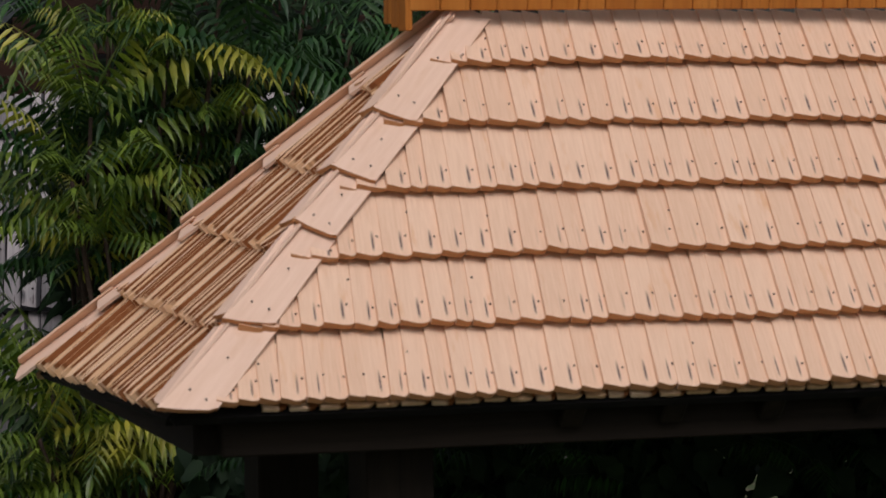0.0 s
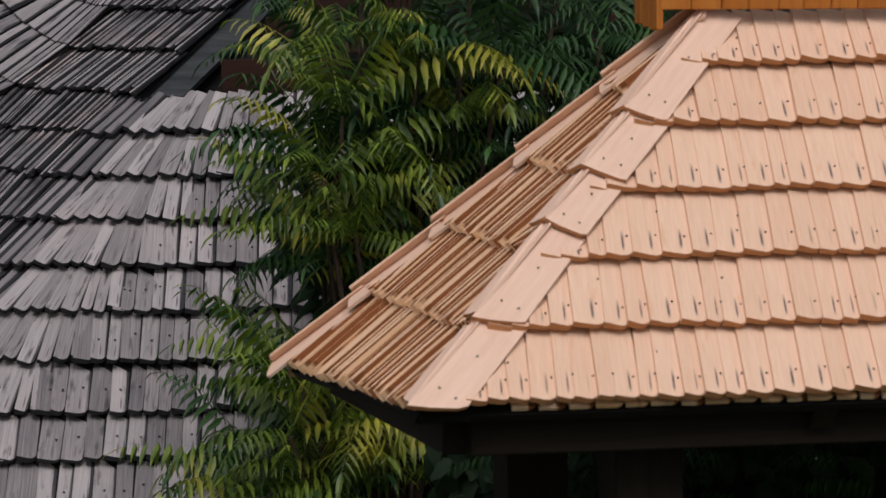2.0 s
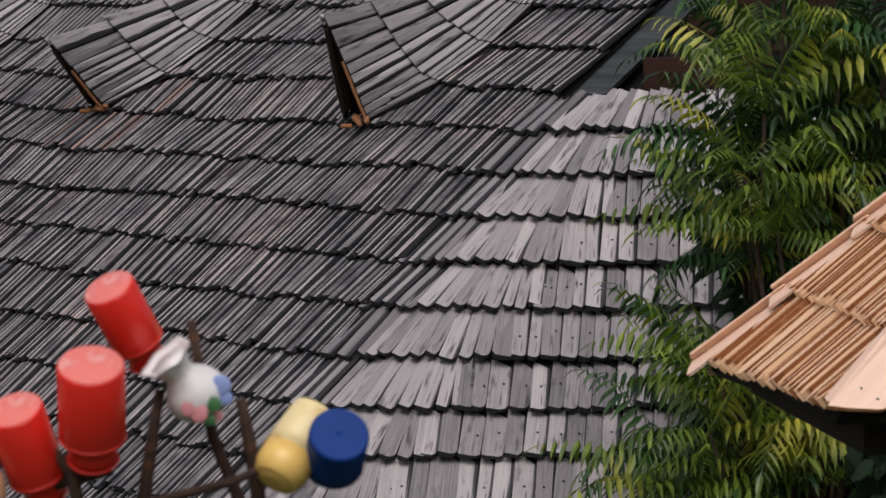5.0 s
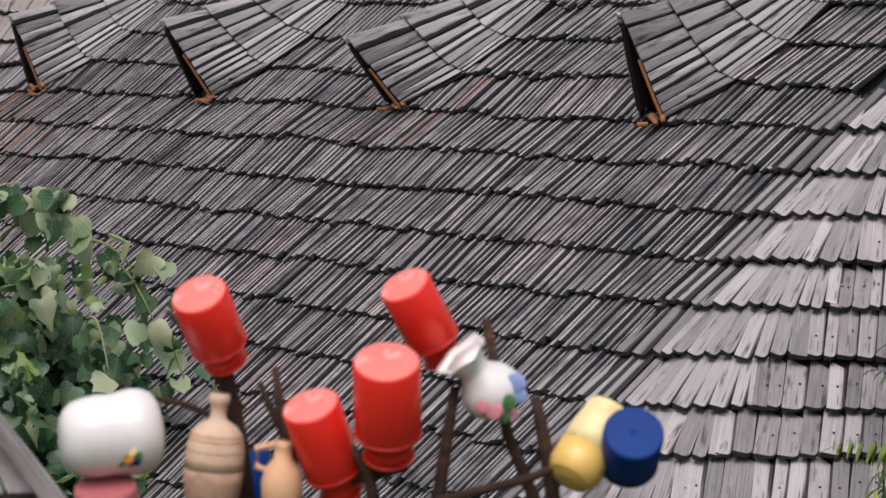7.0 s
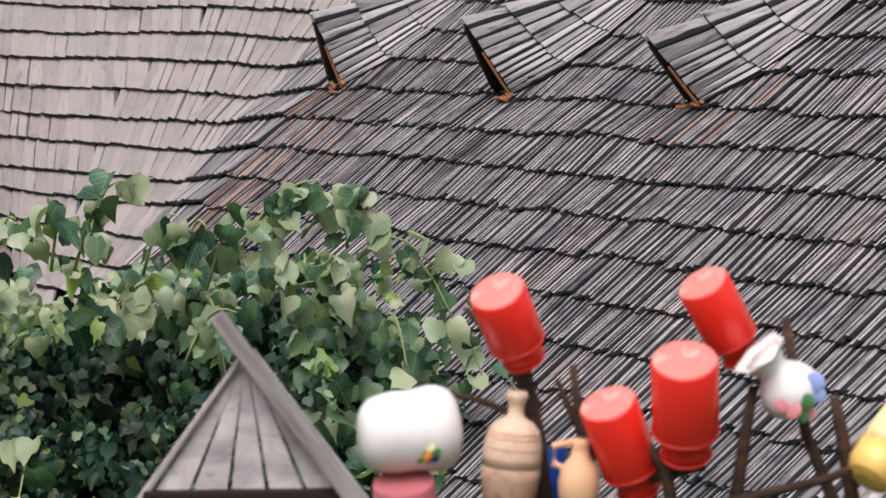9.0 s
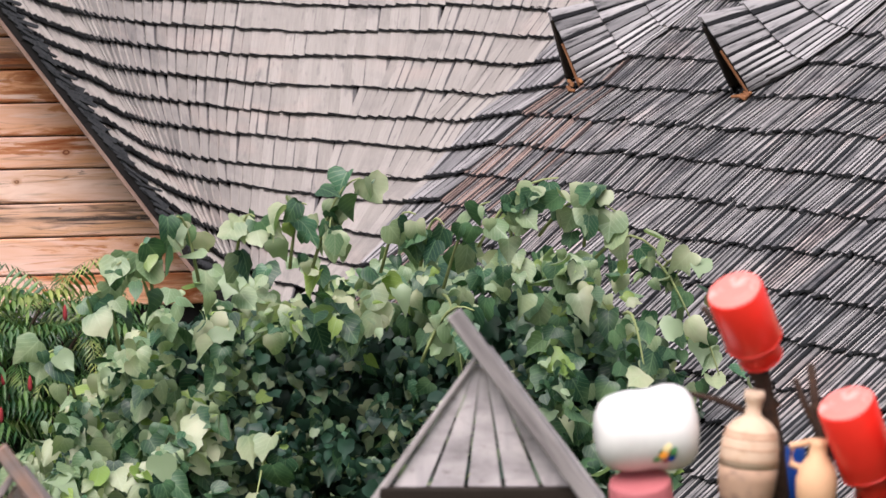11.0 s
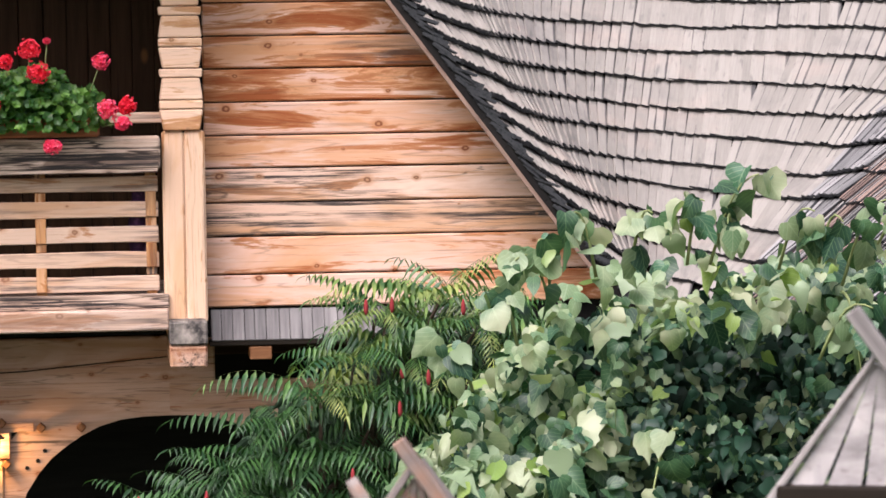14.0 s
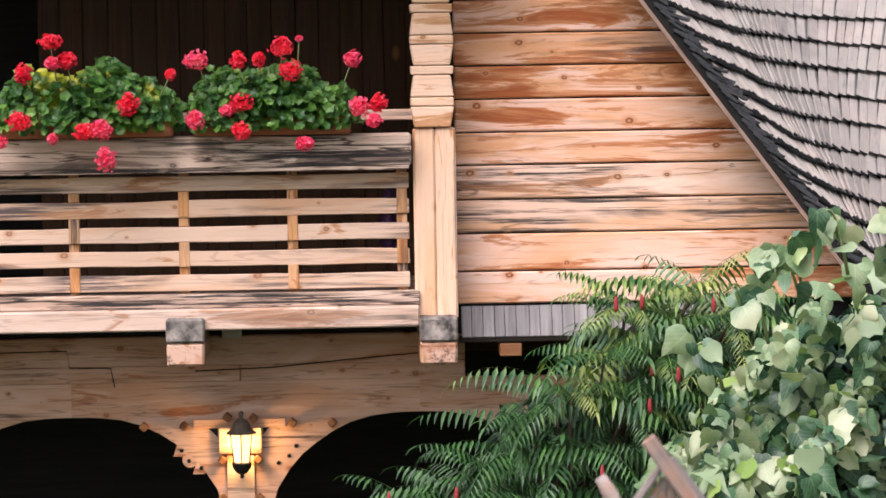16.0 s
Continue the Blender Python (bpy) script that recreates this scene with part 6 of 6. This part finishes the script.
    for i, (rr, z) in enumerate(((0.70, 0.94), (0.84, 1.0), (0.90, 1.03), (0.78, 1.0), (0.4, 0.9))):
        for k in range(32):
            a = 2 * math.pi * k / 32
            q = rr * r * (1 + (0.08 * math.sin(6 * a) + 0.05 * math.sin(3 * a + 1) if i in (1, 2, 3) else 0))
            verts.append((q * math.cos(a), q * math.sin(a), z * L))
    for i in range(4):
        for k in range(32):
            faces.append((i * 32 + k, i * 32 + (k + 1) % 32, (i + 1) * 32 + (k + 1) % 32, (i + 1) * 32 + k))
    me = mesh_of("lip", verts, faces, M_WHITE)
    for q in me.polygons:
        q.use_smooth = True
    link("lip", me, vase, m, "fluted white lip")
    for du, dv, mat, s in ((918, 668, M_PALE_BLUE, 1.2), (905, 700, M_GREEN, 0.9), (878, 716, M_ROSE, 1.1), (896, 728, M_GREEN, 0.8), (860, 708, M_ROSE, 0.9), (925, 690, M_PALE_BLUE, 0.9), (910, 722, M_ROSE, 0.7)):
        bm = bmesh.new()
        bmesh.ops.create_uvsphere(bm, u_segments=8, v_segments=5, radius=0.0145 * s)
        for v in bm.verts:
            v.co.y *= 0.2
        part("flower", bm, mat, vase, "painted flower", Matrix.Translation(pp(du, dv, -0.012 - math.sqrt(max(0.0, 0.0517 ** 2 - ((du - 884) ** 2 + (dv - 690) ** 2) / PPX ** 2)))))

    pot = thing("yellow_pot", "pale yellow enamel pot lying on a branch", "pot")
    m, L = upright(pp(1090, 728, 0.03), pp(1010, 838, -0.04))
    r = 51 / PPX
    lathe("body", [(r * 0.6, 0.002), (r * 0.85, 0), (r * 0.90, 0.005), (r * 0.94, L * 0.2), (r * 0.98, L * 0.42), (r * 1.0, L * 0.62)], M_YELLOW, pot, m)
    lathe("lower_body", [(r * 1.004, L * 0.62), (r * 0.97, L * 0.85), (r * 0.78, L), (r * 0.4, L + 0.006)], M_AMBER, pot, m, "amber glazed lower part")
    pot = thing("blue_pot", "cobalt blue enamel pot with its base to the sky", "pot")
    m, L = upright(pp(1124, 752, -0.08), pp(1117, 812, 0.0))
    r = 54 / PPX
    lathe("body", [(r * 0.10, 0.0015), (r * 0.12, 0.0), (r * 0.92, 0.0), (r * 0.99, 0.004), (r, 0.010), (r * 1.0, L * 0.8), (r * 1.03, L)], M_BLUE, pot, m)


M_ORANGE = paint_mat("orange_paint", (0.75, 0.28, 0.03), 0.4)
M_GREEN = paint_mat("green_paint", (0.05, 0.16, 0.05), 0.4)
M_ROSE = paint_mat("rose_paint", (0.62, 0.25, 0.27), 0.4)
M_PALE_BLUE = paint_mat("pale_blue_paint", (0.25, 0.33, 0.62), 0.4)
M_CLAY_ORANGE = paint_mat("orange_clay", (0.70, 0.42, 0.25), 0.55)
# paler red for the can bases: reflected sky put into the colour
M_RED_SHEEN = paint_mat("sky_sheen_red_enamel", (0.78, 0.20, 0.17), 0.3, (0.76, 0.42, 0.38), 0.54, 0.70)
build_pots()


# ---- small board gables in front of the vine ----
def build_small_gable(az, rng, apex, half, drop, horn, label, seed, board, edge):
    rnd = random.Random(seed)
    x, y, o = view_frame(az, rng)
    px = 5955 / rng
    top = o + x * ((apex[0] - 784) / px) + UP * ((81 - apex[1]) / px)
    g = thing("well_gable", label, "small roof", group="small board roofs")
    s = drop / half
    n = max(4, int(2 * half / 0.062))
    for k in range(n):
        a, b = -half + 2 * half * k / n, -half + 2 * half * (k + 1) / n
        bm = bmesh.new()
        lo = -drop - 0.01
        pts = [(a + 0.0045, lo), (b - 0.0045, lo), (b * 0.10, -0.020), (a * 0.10, -0.020)]
        front = [bm.verts.new(top + x * p + UP * q + y * (0.05 + 0.004 * rnd.random())) for p, q in pts]
        rear = [bm.verts.new(v.co + y * 0.02) for v in front]
        bm.faces.new(front)
        bm.faces.new(rear[::-1])
        for i in range(len(pts)):
            j = (i + 1) % len(pts)
            bm.faces.new((front[j], front[i], rear[i], rear[j]))
        bmesh.ops.recalc_face_normals(bm, faces=bm.faces[:])
        part("board", bm, board, g)
    for sg in (1, -1):
        d = (x * sg - UP * s).normalized()
        end = top + (x * sg - UP * s) * half * 1.12
        start = top - d * (horn if sg > 0 else -0.02) + UP * 0.01
        nrm = d.cross(y) * (-sg)
        wide = 0.030 if half > 0.15 else 0.026
        beam("barge_board", start + y * (0.02 if sg > 0 else 0.048), end + y * (0.02 if sg > 0 else 0.048), 0.035 if sg > 0 else 0.02, wide if sg > 0 else wide * 0.32, edge, g, "weathered barge board", 0.003, up=nrm)
        r0, r1 = top - nrm * 0.004, end - nrm * 0.004
        bm = bmesh.new()
        q = [bm.verts.new(v) for v in (r0 + y * 0.075, r1 + y * 0.075, r1 + y * 0.16, r0 + y * 0.16)]
        q2 = [bm.verts.new(v.co - nrm * 0.007) for v in q]
        bm.faces.new(q)
        bm.faces.new(q2[::-1])
        for i in range(4):
            bm.faces.new((q[i], q2[i], q2[(i + 1) % 4], q[(i + 1) % 4]))
        bmesh.ops.recalc_face_normals(bm, faces=bm.faces[:])
        part("roof_panel", bm, edge, g)
    beam("tie_beam", top - UP * (drop + 0.015) - x * half * 1.02 + y * 0.05, top - UP * (drop + 0.015) + x * half * 1.02 + y * 0.05, 0.06, 0.05, M_BEAM, g)
    for sg in (-1, 1):
        for d in (0.06, 0.14):
            p = top + x * sg * half * 0.8 + y * d - UP * (drop + 0.01)
            beam("post", V3((p.x, p.y, 0)), p, 0.05, 0.05, M_BEAM, g, up=x)


M_GABLE_BROWN = plank_mat("rusty_brown_board", (0.12, 0.10, 0.098), (0.34, 0.29, 0.275), (0.24, 0.10, 0.045), 0.56, 0.7, along=(9, 9, 3))
M_GABLE_UP = plank_mat("pale_upright_board", (0.34, 0.31, 0.32), (0.60, 0.545, 0.54), (0.17, 0.155, 0.16), 0.55, 0.75, along=(13, 13, 0.9))
build_small_gable(21.542, 6.0, (425, 625), 0.185, 0.25, 0.085, "small gable of pale grey weathered boards", 4, M_GABLE_UP, M_GABLE)
build_small_gable(30.612, 6.0, (545, 826), 0.10, 0.135, 0.055, "narrow gable of weathered boards with a raised edge", 6, M_GABLE_BROWN, M_GABLE_BROWN)


sx, sy, so = view_frame(30.612, 6.0)
stake = thing("wooden_stake", "leaning brown wooden stake with a weathered top", "stake")
tips = [so + sx * ((u - 784) / 992.5) + UP * ((81 - v) / 992.5) for u, v in ((428, 838), (446, 870), (478, 935))]
tube("shaft", [V3((tips[2].x + 0.01, tips[2].y, 0)), tips[2], tips[1], tips[0]], [0.020, 0.018, 0.015, 0.011], M_GABLE_BROWN, stake, "", 7)


# ---- geraniums in boxes on the balcony beam ----
def build_cloth():
    """A dark cloth hung behind the slats beside the post."""
    cloth = thing("cloth", "dark purple cloth hanging behind the balcony railing", "cloth")
    bm = bmesh.new()
    rows = []
    for i in range(9):
        z = 3.34 - 0.055 * i
        rows.append([bm.verts.new(hp(-0.40 + 0.02 * k + 0.012 * math.sin(i * 0.9 + k), -0.19 + 0.018 * math.sin(k * 1.7 + i * 0.3), z)) for k in range(6)])
    for a, b in zip(rows, rows[1:]):
        for k in range(5):
            bm.faces.new((a[k], a[k + 1], b[k + 1], b[k]))
    ob = part("drape", bm, M_CLOTH, cloth, "", smooth=True)
    ob.modifiers.new("thickness", "SOLIDIFY").thickness = 0.006


M_CLOTH = paint_mat("dark_purple_cloth", (0.045, 0.02, 0.05), 0.9, (0.10, 0.04, 0.09), 0.5, 0.6, 25)
build_cloth()


def build_geranium(cx, half, heads, seed):
    rnd = random.Random(seed)
    box = thing("flower_box", "terracotta flower box standing on the balcony beam", "flower box", group="flower boxes")
    beam("trough", hp(cx - half * 0.92, -0.36, 3.628), hp(cx + half * 0.92, -0.36, 3.628), 0.15, 0.10, M_TERRA, box, "", 0.012)
    beam("lip", hp(cx - half * 0.95, -0.36, 3.668), hp(cx + half * 0.95, -0.36, 3.668), 0.17, 0.022, M_TERRA, box, "", 0.006)
    beam("soil", hp(cx - half * 0.9, -0.36, 3.676), hp(cx + half * 0.9, -0.36, 3.676), 0.13, 0.02, M_BARK, box, "dark soil")
    plant = thing("geranium", "bushy geranium with pinkish red flower heads", "flowering plant", group="balcony geraniums")
    f = Foliage()
    n = 0
    while n < 1150:
        u, w, v = rnd.uniform(-1, 1), rnd.uniform(-1, 1), rnd.uniform(0, 1)
        if u * u * 0.9 + w * w * 0.5 + (v - 0.25) ** 2 * 1.4 > 0.95 or rnd.random() < 0.25 * noise.noise(V3((u * 3, v * 3, seed))) + 0.1:
            continue
        p = hp(cx + u * half * 1.02, -0.40 + 0.20 * w, 3.615 + 0.43 * v * (0.75 + 0.35 * noise.noise(V3((u * 2.3, seed, 0)))))
        nrm = (HX * (0.6 * u + rnd.gauss(0, 0.4)) - HY * (0.7 + rnd.gauss(0, 0.3)) + UP * (0.35 + v * 0.5 + rnd.gauss(0, 0.3))).normalized()
        down = (-UP + HX * rnd.gauss(0, 0.66))
        down = (down - nrm * down.dot(nrm)).normalized()
        # a rounded, five-lobed leaf
        x = nrm.cross(down).normalized()
        b = len(f.verts)
        r = 0.021 + 0.016 * rnd.random()
        f.verts.append(p)
        for k in range(15):
            a = 2 * math.pi * k / 15
            q = r * (0.55 + 0.45 * abs(math.cos(2.5 * a)))
            f.verts.append(p + x * math.cos(a) * q + down * math.sin(a) * q + nrm * r * 0.28)
        for k in range(15):
            f.faces.append((b, b + 1 + k, b + 1 + (k + 1) % 15))
        n += 1
    f.build("foliage", M_GER_LEAF, plant, "round bright green leaves")
    for hx, hz, r in heads:
        c = hp(hx, -0.66 + 0.06 * rnd.random(), hz)
        h = Foliage()
        sq = V3((0.85 + 0.5 * rnd.random(), 1, 0.75 + 0.4 * rnd.random()))
        for k in range(150):
            d = V3((rnd.gauss(0, 1), rnd.gauss(0, 1), rnd.gauss(0.1, 1))).normalized()
            p = c + V3((d.x * sq.x, d.y, d.z * sq.z)) * r * (0.35 + 0.85 * rnd.random())
            s = d.cross(V3((0.3, 0.8, 0.5))).normalized()
            t = d.cross(s)
            q = 0.0105 * (0.8 + 0.5 * rnd.random())
            b = len(h.verts)
            h.verts.append(p - d * 0.006)
            for j in range(5):
                a = 2 * math.pi * j / 5 + k
                h.verts.append(p + (s * math.cos(a) + t * math.sin(a)) * q + d * 0.003)
            for j in range(5):
                h.faces.append((b, b + 1 + j, b + 1 + (j + 1) % 5))
        h.build("flower_head", M_GER_PINK if rnd.random() < 0.4 else M_GER, plant, "round red flower head")
        tube("stalk", [hp(hx * 0.8 + cx * 0.2, -0.42, min(3.75, hz - 0.02)), c], [0.004, 0.003], M_STEM, plant, "", 5)


def head(u, v, r=0.05):
    return (-1.215 + (u - 400) * 0.00306, 3.577 - (v - 240) * 0.00306 + (u - 400) * -0.00004, r)


build_geranium(-0.98, 0.46, [head(350, 107, 0.055), head(497, 86, 0.052), head(512, 125, 0.05), head(620, 105, 0.046), head(425, 180, 0.056), head(632, 188, 0.055), head(425, 230, 0.05),
                             head(534, 252, 0.036), head(346, 212, 0.042), head(664, 182, 0.04), head(457, 107, 0.032), head(422, 108, 0.04), head(655, 212, 0.035), head(400, 195, 0.035), head(528, 70, 0.012)], 3)
build_geranium(-1.97, 0.50, [head(98, 76, 0.05), head(127, 107, 0.05), head(50, 131, 0.046), head(42, 212, 0.055), head(230, 184, 0.05), head(152, 230, 0.05), head(183, 228, 0.052),
                             head(191, 279, 0.055), head(4, 248, 0.045), head(305, 132, 0.026), head(102, 112, 0.035), head(98, 243, 0.022)], 5)

# ---- cable and junction box on the lower wall ----
cable = thing("wall_cable", "thin black cable sagging along the lower wall", "cable")
tube("run", [hp(-2.6, 0.272, 2.37), hp(-2.16, 0.272, 2.375), hp(-2.15, 0.272, 2.28), hp(-1.92, 0.272, 2.275), hp(-1.9, 0.272, 2.17)], [0.0035] * 5, M_IRON, cable, "", 5)
tube("run", [hp(-1.45, 0.272, 2.25), hp(-1.0, 0.27, 2.265), hp(-0.6, 0.27, 2.30), hp(-0.2, 0.272, 2.33)], [0.0035] * 4, M_IRON, cable, "", 5)
part("junction_box", box_bm((0.11, 0.04, 0.05), 0.005), M_GABLE, cable, "small grey junction box", HOUSE @ Matrix.Translation((-1.24, 0.255, 2.46)))

# ---- fresh roof: many small pieces, last ----
build_fresh_roof()
